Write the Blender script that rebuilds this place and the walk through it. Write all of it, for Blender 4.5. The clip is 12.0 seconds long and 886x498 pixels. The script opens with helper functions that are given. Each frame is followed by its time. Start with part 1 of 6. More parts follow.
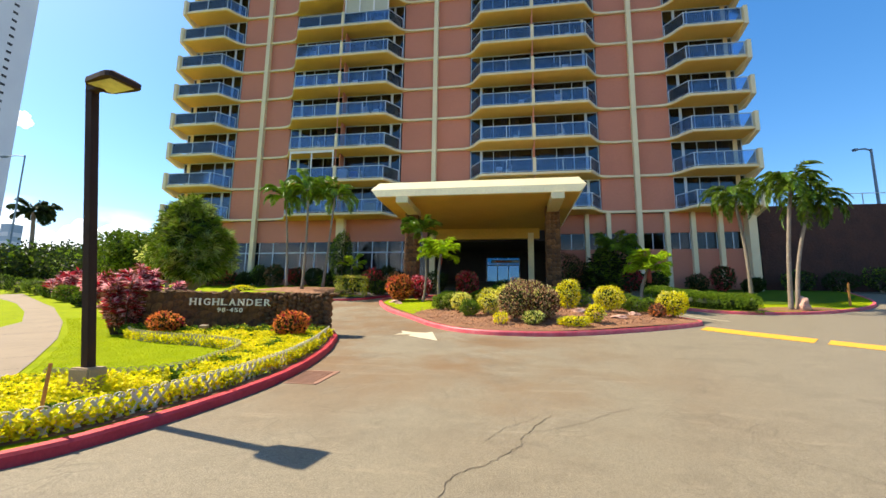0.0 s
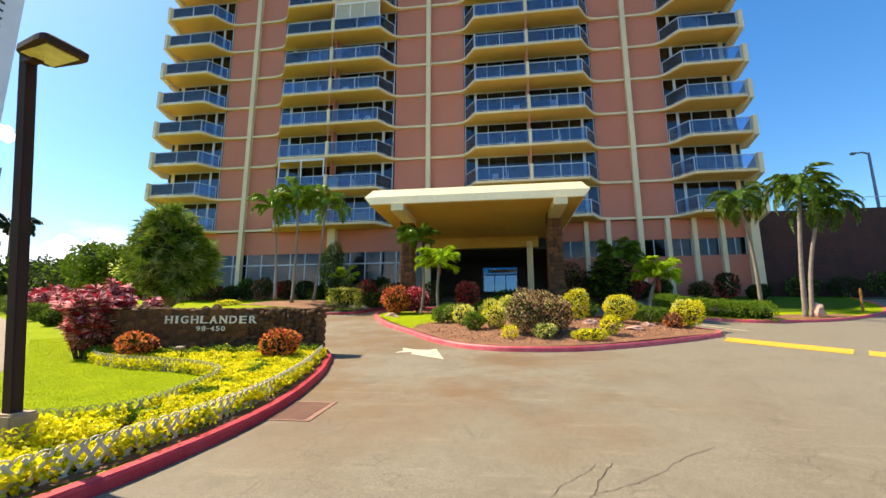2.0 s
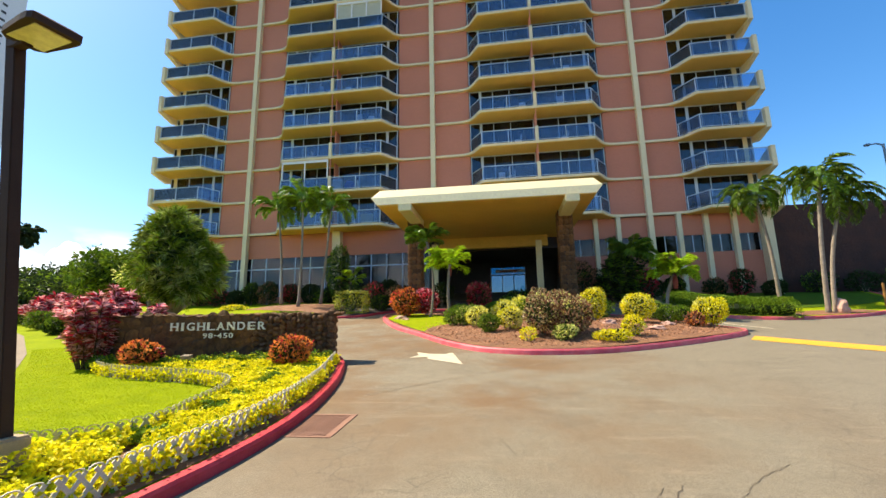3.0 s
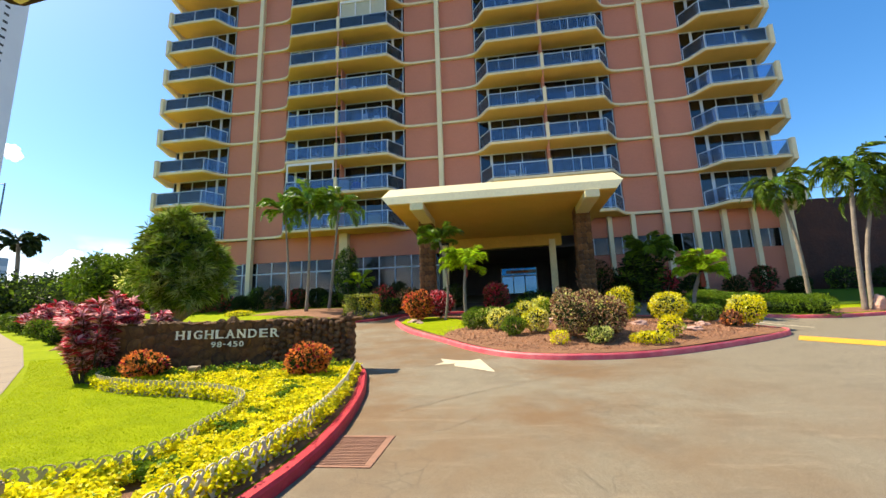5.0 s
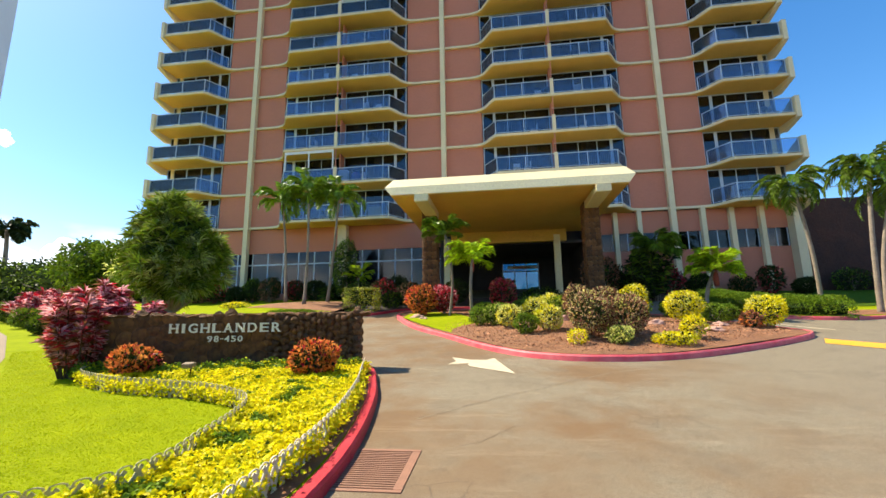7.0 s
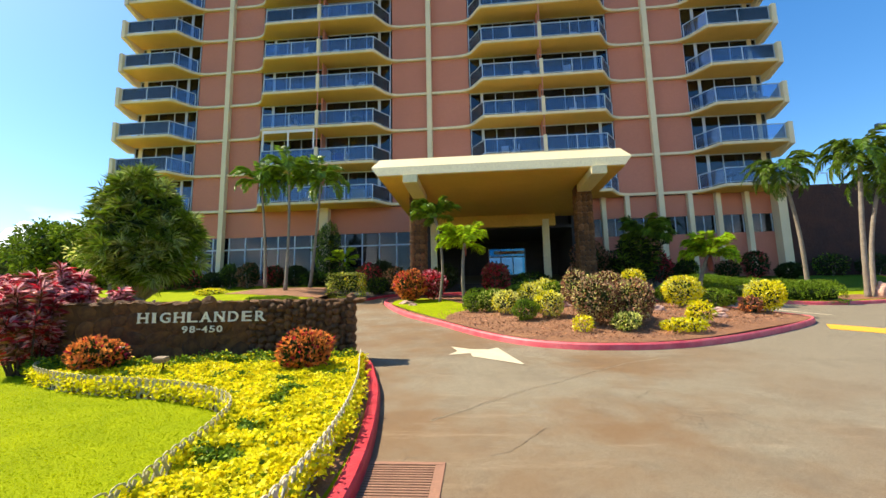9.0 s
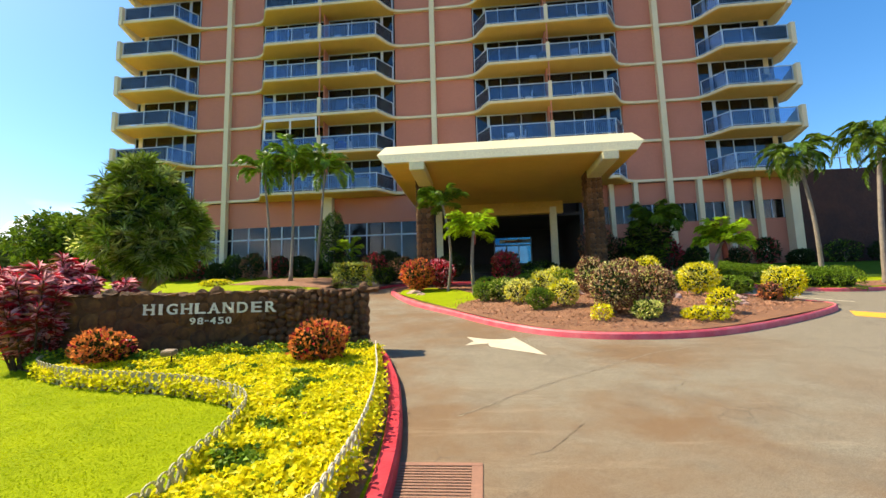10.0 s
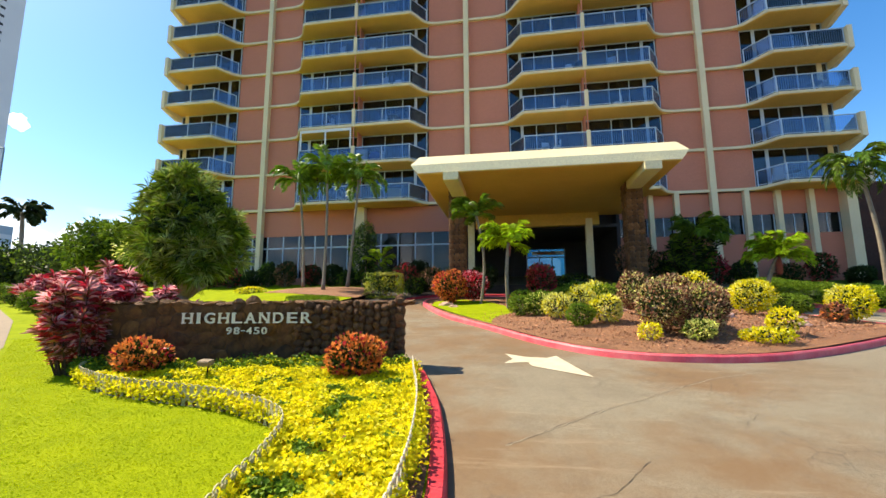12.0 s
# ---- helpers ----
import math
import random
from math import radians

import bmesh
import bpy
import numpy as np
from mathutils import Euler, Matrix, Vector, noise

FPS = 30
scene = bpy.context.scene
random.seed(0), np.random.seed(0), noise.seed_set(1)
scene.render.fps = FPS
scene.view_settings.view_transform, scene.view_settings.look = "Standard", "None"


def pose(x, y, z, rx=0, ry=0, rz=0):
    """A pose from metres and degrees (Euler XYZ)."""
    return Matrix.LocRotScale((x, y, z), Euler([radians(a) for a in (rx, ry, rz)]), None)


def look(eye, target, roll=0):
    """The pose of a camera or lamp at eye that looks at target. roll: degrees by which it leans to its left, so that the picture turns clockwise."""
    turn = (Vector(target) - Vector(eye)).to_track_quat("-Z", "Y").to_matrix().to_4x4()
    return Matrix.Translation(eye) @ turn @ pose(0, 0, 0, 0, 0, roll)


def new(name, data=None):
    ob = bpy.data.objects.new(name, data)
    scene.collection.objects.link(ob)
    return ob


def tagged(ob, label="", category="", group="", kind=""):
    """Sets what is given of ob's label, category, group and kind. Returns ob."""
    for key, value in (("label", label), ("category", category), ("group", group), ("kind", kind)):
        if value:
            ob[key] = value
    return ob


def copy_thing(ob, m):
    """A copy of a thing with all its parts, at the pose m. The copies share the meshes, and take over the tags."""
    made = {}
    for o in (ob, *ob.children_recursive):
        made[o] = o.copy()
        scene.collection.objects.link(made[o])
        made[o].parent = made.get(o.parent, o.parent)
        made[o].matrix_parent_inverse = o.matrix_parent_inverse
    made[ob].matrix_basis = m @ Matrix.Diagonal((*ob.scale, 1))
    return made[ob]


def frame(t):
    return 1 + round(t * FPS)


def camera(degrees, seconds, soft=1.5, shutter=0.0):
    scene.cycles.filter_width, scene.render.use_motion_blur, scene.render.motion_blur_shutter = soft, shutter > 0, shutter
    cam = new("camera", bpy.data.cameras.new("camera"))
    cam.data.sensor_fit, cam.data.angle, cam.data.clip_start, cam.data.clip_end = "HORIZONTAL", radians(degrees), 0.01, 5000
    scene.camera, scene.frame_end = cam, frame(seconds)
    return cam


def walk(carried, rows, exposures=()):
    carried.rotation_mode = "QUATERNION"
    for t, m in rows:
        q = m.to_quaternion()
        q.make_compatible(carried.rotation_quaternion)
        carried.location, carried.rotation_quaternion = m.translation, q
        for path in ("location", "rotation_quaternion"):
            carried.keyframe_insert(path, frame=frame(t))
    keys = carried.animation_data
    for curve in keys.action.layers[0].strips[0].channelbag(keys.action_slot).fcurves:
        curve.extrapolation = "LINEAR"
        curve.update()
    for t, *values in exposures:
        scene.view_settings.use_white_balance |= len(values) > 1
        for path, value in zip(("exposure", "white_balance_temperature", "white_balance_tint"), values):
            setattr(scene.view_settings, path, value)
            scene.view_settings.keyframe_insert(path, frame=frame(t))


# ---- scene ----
cam = camera(92.5, 12.0)
PATH = [
    (0, (0.000, 0.000, 1.500), (-0.309, 1.952, 1.808), 0.85),
    (0.5, (-0.138, 0.228, 1.537), (-0.437, 2.171, 1.906), 0.65),
    (1, (-0.302, 0.466, 1.542), (-0.577, 2.415, 1.890), -0.91),
    (1.5, (-0.431, 0.755, 1.567), (-0.675, 2.711, 1.905), -1.46),
    (2, (-0.541, 1.053, 1.608), (-0.806, 3.002, 1.966), -0.09),
    (2.5, (-0.721, 1.277, 1.640), (-0.916, 3.234, 2.000), -0.09),
    (3, (-0.944, 1.501, 1.658), (-1.221, 3.448, 2.022), -1.01),
    (3.2, (-1.014, 1.625, 1.655), (-1.300, 3.567, 2.037), -1.43),
    (5, (-1.637, 2.253, 1.716), (-1.923, 4.196, 2.092), -1.83),
    (5.5, (-1.779, 2.407, 1.730), (-2.049, 4.356, 2.084), -0.80),
    (6, (-1.925, 2.618, 1.754), (-2.244, 4.561, 2.103), -0.67),
    (6.5, (-2.011, 2.745, 1.789), (-2.291, 4.698, 2.112), 1.49),
    (7, (-2.195, 2.872, 1.784), (-2.459, 4.823, 2.135), -0.89),
    (8.8, (-2.657, 3.520, 1.843), (-2.868, 5.489, 2.127), -0.61),
    (9, (-2.751, 3.603, 1.831), (-2.922, 5.575, 2.115), -1.15),
    (9.5, (-2.929, 3.746, 1.838), (-3.083, 5.724, 2.088), -2.12),
    (10, (-3.065, 3.926, 1.827), (-3.245, 5.903, 2.064), -1.56),
    (10.5, (-3.155, 4.084, 1.872), (-3.356, 6.055, 2.141), -0.79),
    (11, (-3.223, 4.158, 1.894), (-3.480, 6.126, 2.135), -0.67),
    (11.5, (-3.281, 4.187, 1.897), (-3.588, 6.144, 2.172), -0.65),
    (12, (-3.303, 4.201, 1.906), (-3.614, 6.156, 2.193), -0.26),
]
walk(cam, [(t, look(eye, target, roll)) for t, eye, target, roll in PATH])

# ---- light ----
world = bpy.data.worlds.new("sky_world")
scene.world = world
world.use_nodes = True
SUN_TO = Vector((-0.595, 0.108, 0.80)).normalized()
sky_tree = world.node_tree
sky = sky_tree.nodes.new("ShaderNodeTexSky")
sky.sky_type, sky.sun_disc = "NISHITA", False
sky.sun_elevation = math.asin(SUN_TO.z)
sky.sun_rotation = math.atan2(SUN_TO.x, SUN_TO.y)
sky.air_density, sky.dust_density, sky.ozone_density = 1.0, 0.6, 1.6
background = sky_tree.nodes["Background"]
background.inputs["Strength"].default_value = 0.13
vivid = sky_tree.nodes.new("ShaderNodeHueSaturation")
vivid.inputs["Saturation"].default_value = 1.35
sky_tree.links.new(sky.outputs["Color"], vivid.inputs["Color"])
# low cumulus all round the horizon
way = sky_tree.nodes.new("ShaderNodeTexCoord").outputs["Generated"]
puff = sky_tree.nodes.new("ShaderNodeTexNoise")
puff.inputs["Scale"].default_value, puff.inputs["Detail"].default_value = 5.5, 6
squash = sky_tree.nodes.new("ShaderNodeMapping")
squash.inputs["Scale"].default_value, squash.inputs["Location"].default_value = (1, 1, 2.2), (0.3, 0.1, 0)
sky_tree.links.new(way, squash.inputs["Vector"])
sky_tree.links.new(squash.outputs["Vector"], puff.inputs["Vector"])
cover = sky_tree.nodes.new("ShaderNodeMapRange")
cover.inputs["From Min"].default_value, cover.inputs["From Max"].default_value = 0.50, 0.60
sky_tree.links.new(puff.outputs["Fac"], cover.inputs["Value"])
split = sky_tree.nodes.new("ShaderNodeSeparateXYZ")
sky_tree.links.new(way, split.inputs[0])
low = sky_tree.nodes.new("ShaderNodeMapRange")
low.inputs["From Min"].default_value, low.inputs["From Max"].default_value = 0.19, 0.12
sky_tree.links.new(split.outputs["Z"], low.inputs["Value"])
both = sky_tree.nodes.new("ShaderNodeMath")
both.operation = "MULTIPLY"
sky_tree.links.new(cover.outputs[0], both.inputs[0])
sky_tree.links.new(low.outputs[0], both.inputs[1])
clouded = sky_tree.nodes.new("ShaderNodeMix")
clouded.data_type = "RGBA"
sky_tree.links.new(both.outputs[0], clouded.inputs[0])
sky_tree.links.new(vivid.outputs["Color"], clouded.inputs[6])
clouded.inputs[7].default_value = (9.0, 8.8, 8.4, 1)
sky_tree.links.new(clouded.outputs[2], background.inputs["Color"])
sun = new("sun", bpy.data.lights.new("sun", "SUN"))
sun.data.energy, sun.data.angle, sun.data.color = 5.0, radians(0.5), (1.0, 0.872, 0.66)
sun.matrix_world = look((0, 0, 40), Vector((0, 0, 40)) - SUN_TO)
scene.view_settings.exposure = 0.95


# ---- materials ----
def nodes_of(name):
    m = bpy.data.materials.new(name)
    m.use_nodes = True
    t = m.node_tree
    return m, t, t.nodes["Principled BSDF"], t.nodes, t.links


def noise_node(t, coord, scale, detail=4.0, rough=0.6):
    n = t.nodes.new("ShaderNodeTexNoise")
    n.inputs["Scale"].default_value, n.inputs["Detail"].default_value = scale, detail
    n.inputs["Roughness"].default_value = rough
    t.links.new(coord, n.inputs["Vector"])
    return n.outputs["Fac"]


def mixed(t, fac, a, b, kind="MIX"):
    n = t.nodes.new("ShaderNodeMix")
    n.data_type, n.blend_type = "RGBA", kind
    for value, socket in ((fac, n.inputs[0]), (a, n.inputs[6]), (b, n.inputs[7])):
        if isinstance(value, (int, float)):
            socket.default_value = value
        elif isinstance(value, tuple):
            socket.default_value = (*value, 1)
        else:
            t.links.new(value, socket)
    return n.outputs[2]


def ramp(t, value, lo, hi):
    n = t.nodes.new("ShaderNodeMapRange")
    n.inputs["From Min"].default_value, n.inputs["From Max"].default_value = lo, hi
    t.links.new(value, n.inputs["Value"])
    return n.outputs["Result"]


def mat(name, a, b=None, rough=0.8, scale=3.0, grain=60.0, bump=0.3, dist=0.01, metal=0.0, island=0.0, each=0.0, stretch=None, spec=0.5, thin=0.0):
    """A surface of base colours a and b in soft patches, with grain and relief. island, each: how far loose pieces or objects differ."""
    m, t, p, _, links = nodes_of(name)
    b = b or tuple(c * 0.75 for c in a)
    where = t.nodes.new("ShaderNodeTexCoord").outputs["Object"]
    if stretch:
        s = t.nodes.new("ShaderNodeMapping")
        s.inputs["Scale"].default_value = stretch
        links.new(where, s.inputs["Vector"])
        where = s.outputs["Vector"]
    big, fine = noise_node(t, where, scale), noise_node(t, where, grain, 5, 0.7)
    colour = mixed(t, ramp(t, big, 0.35, 0.65), a, b)
    colour = mixed(t, 0.35, colour, mixed(t, ramp(t, fine, 0.3, 0.7), tuple(c * 0.55 for c in a), tuple(min(1, c * 1.35) for c in a)))
    for amount, source in ((island, "island"), (each, "each")):
        if amount:
            if source == "island":
                r = t.nodes.new("ShaderNodeNewGeometry").outputs["Random Per Island"]
            else:
                r = t.nodes.new("ShaderNodeObjectInfo").outputs["Random"]
            h = t.nodes.new("ShaderNodeHueSaturation")
            h.inputs["Saturation"].default_value = 1.0
            v = t.nodes.new("ShaderNodeMapRange")
            v.inputs["To Min"].default_value, v.inputs["To Max"].default_value = 1 - amount, 1 + amount
            links.new(r, v.inputs["Value"])
            links.new(v.outputs["Result"], h.inputs["Value"])
            links.new(colour, h.inputs["Color"])
            colour = h.outputs["Color"]
    links.new(colour, p.inputs["Base Color"])
    p.inputs["Roughness"].default_value, p.inputs["Metallic"].default_value = rough, metal
    p.inputs["Specular IOR Level"].default_value = spec
    if bump:
        bn = t.nodes.new("ShaderNodeBump")
        bn.inputs["Strength"].default_value, bn.inputs["Distance"].default_value = bump, dist
        links.new(fine, bn.inputs["Height"])
        links.new(bn.outputs["Normal"], p.inputs["Normal"])
    if thin:
        tr = t.nodes.new("ShaderNodeBsdfTranslucent")
        links.new(colour, tr.inputs["Color"])
        mx = t.nodes.new("ShaderNodeMixShader")
        mx.inputs[0].default_value = thin
        out = t.nodes["Material Output"]
        links.new(p.outputs[0], mx.inputs[1])
        links.new(tr.outputs[0], mx.inputs[2])
        links.new(mx.outputs[0], out.inputs["Surface"])
    return m


def glass_mat(name, tint, gloss=0.12):
    """A window pane: sees through with a tint, and mirrors by its angle."""
    m, t, p, nodes, links = nodes_of(name)
    clear, mirror, fres, mx = (nodes.new("ShaderNode" + k) for k in ("BsdfTransparent", "BsdfGlossy", "Fresnel", "MixShader"))
    clear.inputs["Color"].default_value = (*tint, 1)
    mirror.inputs["Roughness"].default_value = 0.03
    fres.inputs["IOR"].default_value = 1.5
    add = nodes.new("ShaderNodeMath")
    add.inputs[1].default_value = gloss
    links.new(fres.outputs[0], add.inputs[0])
    links.new(add.outputs[0], mx.inputs[0])
    links.new(clear.outputs[0], mx.inputs[1])
    links.new(mirror.outputs[0], mx.inputs[2])
    links.new(mx.outputs[0], nodes["Material Output"].inputs["Surface"])
    return m


def asphalt_mat():
    """Worn warm-grey asphalt with aggregate, brown wash stains, light scuffs and thin cracks."""
    m, t, p, nodes, links = nodes_of("asphalt")
    where = nodes.new("ShaderNodeTexCoord").outputs["Object"]
    grit, mid, big = noise_node(t, where, 110, 4, 0.85), noise_node(t, where, 9, 5, 0.65), noise_node(t, where, 0.42, 5, 0.62)
    colour = mixed(t, ramp(t, mid, 0.3, 0.7), (0.186, 0.154, 0.088), (0.128, 0.106, 0.060))
    colour = mixed(t, ramp(t, grit, 0.40, 0.60), mixed(t, 0.6, colour, (0.06, 0.045, 0.03)), mixed(t, 0.55, colour, (0.42, 0.36, 0.25)))
    coarse = noise_node(t, where, 38, 4, 0.75)
    colour = mixed(t, ramp(t, coarse, 0.54, 0.66), colour, mixed(t, 0.45, colour, (0.08, 0.055, 0.032)))
    brown = ramp(t, big, 0.42, 0.60)
    s = nodes.new("ShaderNodeSeparateXYZ")
    links.new(where, s.inputs[0])
    near = ramp(t, s.outputs["Y"], 3.5, 8.5)
    mul = nodes.new("ShaderNodeMath")
    mul.operation = "MULTIPLY"
    links.new(brown, mul.inputs[0])
    links.new(near, mul.inputs[1])
    colour = mixed(t, ramp(t, s.outputs["Y"], 4.0, 9.5), colour, mixed(t, 0.06, colour, (0.30, 0.26, 0.18)))
    washed = nodes.new("ShaderNodeMath")
    washed.operation = "MULTIPLY"
    links.new(mul.outputs[0], washed.inputs[0])
    links.new(ramp(t, s.outputs["X"], 4.5, -0.5), washed.inputs[1])
    colour = mixed(t, washed.outputs[0], colour, mixed(t, 0.8, colour, (0.155, 0.082, 0.028)))
    blotch = noise_node(t, where, 1.3, 6, 0.75)
    colour = mixed(t, ramp(t, blotch, 0.50, 0.74), colour, mixed(t, 0.42, colour, (0.09, 0.066, 0.04)))
    # pale scuffs drawn out along the drive, and fine dark crazing
    drawn = nodes.new("ShaderNodeMapping")
    drawn.inputs["Rotation"].default_value, drawn.inputs["Scale"].default_value = (0, 0, radians(-38)), (0.5, 3.2, 1)
    links.new(where, drawn.inputs["Vector"])
    scuffs = noise_node(t, drawn.outputs["Vector"], 1.6, 6, 0.75)
    colour = mixed(t, ramp(t, scuffs, 0.56, 0.72), colour, mixed(t, 0.28, colour, (0.42, 0.34, 0.22)))
    craze = nodes.new("ShaderNodeTexVoronoi")
    craze.feature = "DISTANCE_TO_EDGE"
    craze.inputs["Scale"].default_value = 2.3
    bent = nodes.new("ShaderNodeVectorMath")
    bent.operation = "ADD"
    links.new(where, bent.inputs[0])
    links.new(mixed(t, 0.12, (0.0, 0.0, 0.0), noise_node(t, where, 6, 4, 0.7)), bent.inputs[1])
    links.new(bent.outputs[0], craze.inputs["Vector"])
    thin = nodes.new("ShaderNodeMath")
    thin.operation = "MULTIPLY"
    links.new(ramp(t, craze.outputs["Distance"], 0.022, 0.004), thin.inputs[0])
    links.new(ramp(t, noise_node(t, where, 0.55, 3, 0.6), 0.50, 0.62), thin.inputs[1])
    colour = mixed(t, thin.outputs[0], colour, mixed(t, 0.45, colour, (0.06, 0.045, 0.03)))
    links.new(colour, p.inputs["Base Color"])
    p.inputs["Roughness"].default_value = 0.75
    bn = nodes.new("ShaderNodeBump")
    bn.inputs["Strength"].default_value, bn.inputs["Distance"].default_value = 0.6, 0.006
    links.new(grit, bn.inputs["Height"])
    links.new(bn.outputs["Normal"], p.inputs["Normal"])
    return m


M = dict(
    asphalt=asphalt_mat(),
    soil=mat("soil", (0.12, 0.09, 0.05), (0.07, 0.09, 0.03)),
    lawn=mat("lawn", (0.29, 0.345, 0.004), (0.19, 0.255, 0.005), scale=1.6, grain=45, bump=0.8, dist=0.03, spec=0.03),
    grass=mat("grass_blade", (0.30, 0.385, 0.002), (0.45, 0.475, 0.004), scale=1.9, island=0.16, bump=0, thin=0.5, rough=0.8, spec=0.05),
    mulch=mat("mulch", (0.32, 0.145, 0.062), (0.17, 0.074, 0.034), scale=2, grain=35, bump=1, dist=0.05),
    concrete=mat("concrete", (0.245, 0.18, 0.11), (0.19, 0.14, 0.085), scale=1.0, grain=70),
    kerb=mat("red_kerb_paint", (0.70, 0.075, 0.10), (0.80, 0.20, 0.20), rough=0.55, scale=3, grain=30, bump=0.4),
    kerb_deep=mat("deep_red_kerb_paint", (0.46, 0.014, 0.028), (0.58, 0.04, 0.06), rough=0.6, scale=3, grain=30, bump=0.6),
    cane=mat("dark_brown_cane", (0.07, 0.035, 0.02), (0.04, 0.022, 0.014), scale=8, bump=0.3),
    red_shaft=mat("red_brown_palm_sheath", (0.28, 0.05, 0.03), (0.2, 0.06, 0.03), scale=8, bump=0.3),
    footing=mat("warm_beige_concrete", (0.42, 0.30, 0.17), (0.34, 0.24, 0.14), scale=2, grain=60),
    pink=mat("pink_stucco", (0.56, 0.210, 0.130), (0.51, 0.190, 0.115), scale=0.35, grain=25, bump=0.5),
    cream=mat("cream_paint", (0.80, 0.66, 0.40), (0.72, 0.59, 0.35), scale=0.8, grain=20, bump=0.2, rough=0.6),
    # same cream paint; yellow bounce light is put into this base colour
    soffit=mat("cream_soffit_with_bounce", (0.76, 0.48, 0.11), (0.68, 0.42, 0.09), scale=0.8, grain=15, bump=0.15),
    canopy=mat("canopy_cream_paint", (0.84, 0.72, 0.42), (0.78, 0.66, 0.37), scale=0.8, grain=15, bump=0.15, rough=0.5),
    white=mat("white_rail_paint", (0.52, 0.59, 0.66), (0.46, 0.53, 0.60), rough=0.4, bump=0),
    picket=mat("blue_grey_picket", (0.17, 0.24, 0.33), (0.13, 0.19, 0.27), rough=0.4, bump=0),
    # dark and room are near-black, so the colour itself carries indoor shade
    dark=mat("painted_dark_interior", (0.05, 0.045, 0.045), (0.03, 0.03, 0.035), bump=0),
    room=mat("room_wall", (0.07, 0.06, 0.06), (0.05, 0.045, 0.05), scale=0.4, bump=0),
    curtain=mat("curtain", (0.15, 0.19, 0.26), (0.10, 0.13, 0.19), scale=2, bump=0, each=0.5),
    glass=glass_mat("window_glass", (0.32, 0.39, 0.50), 0.045),
    low_glass=glass_mat("shaded_window_glass", (0.30, 0.37, 0.47), 0.0),
    rail_glass=glass_mat("blue_balustrade_glass", (0.66, 0.77, 0.92), 0.035),
    blue_glass=glass_mat("blue_tinted_glass", (0.10, 0.28, 0.42), 0.05),
    lava=mat("lava_stone", (0.12, 0.050, 0.015), (0.25, 0.12, 0.040), scale=3, grain=22, bump=1, dist=0.03, each=0.45, rough=0.85),
    lava_face=mat("stained_lava_face", (0.075, 0.028, 0.008), (0.27, 0.120, 0.026), scale=1.7, grain=18, bump=1, dist=0.03, each=0.35, rough=0.85),
    crack=mat("crack_fill", (0.085, 0.065, 0.04), (0.06, 0.045, 0.03), grain=40),
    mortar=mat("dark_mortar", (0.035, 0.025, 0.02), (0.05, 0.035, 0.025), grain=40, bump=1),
    letter=mat("cream_letter_paint", (0.80, 0.74, 0.58), (0.70, 0.64, 0.5), bump=0, rough=0.5),
    post=mat("dark_bronze_metal", (0.04, 0.02, 0.012), (0.055, 0.028, 0.016), rough=0.7, bump=0.1, spec=0.2),
    lens=mat("yellowed_lamp_lens", (0.75, 0.68, 0.28), (0.55, 0.48, 0.18), rough=0.35, grain=15),
    yellow=mat("yellow_road_paint", (0.82, 0.41, 0.02), (0.66, 0.32, 0.03), rough=0.6, scale=6, grain=60),
    arrow=mat("cream_road_paint", (0.62, 0.54, 0.38), (0.48, 0.41, 0.28), rough=0.6, scale=5, grain=50),
    scuff=mat("faded_line", (0.29, 0.235, 0.15), (0.20, 0.16, 0.10), scale=4, grain=40),
    rust=mat("rusty_iron", (0.30, 0.15, 0.09), (0.22, 0.11, 0.07), rough=0.7, scale=6, grain=50),
    bark=mat("grey_bark", (0.30, 0.24, 0.18), (0.18, 0.14, 0.10), scale=5, grain=30, bump=1, dist=0.02),
    retaining=mat("brown_lava_wall", (0.075, 0.026, 0.013), (0.03, 0.013, 0.009), scale=0.9, grain=5, bump=1, dist=0.08),
    lattice=mat("weathered_white_lattice", (0.66, 0.60, 0.44), (0.5, 0.45, 0.3), bump=0.2, rough=0.6),
    lattice_faded=mat("faded_cream_lattice", (0.46, 0.41, 0.22), (0.36, 0.32, 0.16), bump=0.2, rough=0.7),
    tower=mat("white_tower_paint", (0.80, 0.78, 0.76), (0.72, 0.70, 0.70), scale=0.1),
    blind=mat("pale_blind", (0.50, 0.48, 0.36), (0.42, 0.40, 0.3), bump=0),
    blue_cloth=mat("blue_cloth", (0.04, 0.12, 0.5), (0.03, 0.08, 0.35), bump=0.2),
    wood=mat("orange_brown_wood", (0.60, 0.26, 0.05), (0.46, 0.18, 0.04)),
)


def leaf(name, a, b, thin=0.3, vary=0.45, rough=0.5):
    M[name] = mat(name, a, b, rough=rough, scale=2.5, grain=20, bump=0, island=vary, thin=thin, spec=0.15)


leaf("yellow_leaf", (0.90, 0.76, 0.013), (0.70, 0.66, 0.013), 0.4, 0.25)
leaf("lime_leaf", (0.86, 0.80, 0.24), (0.60, 0.64, 0.11))
leaf("green_leaf", (0.13, 0.22, 0.015), (0.24, 0.34, 0.02))
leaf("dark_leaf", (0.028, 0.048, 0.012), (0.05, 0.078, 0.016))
leaf("tree_leaf", (0.13, 0.21, 0.012), (0.25, 0.34, 0.03), 0.25, 0.5)
leaf("palm_leaf", (0.10, 0.21, 0.010), (0.22, 0.35, 0.02), 0.3)
leaf("light_palm_leaf", (0.38, 0.58, 0.015), (0.52, 0.68, 0.03), 0.4)
leaf("red_leaf", (0.56, 0.028, 0.050), (0.26, 0.014, 0.032), 0.3, 0.7)
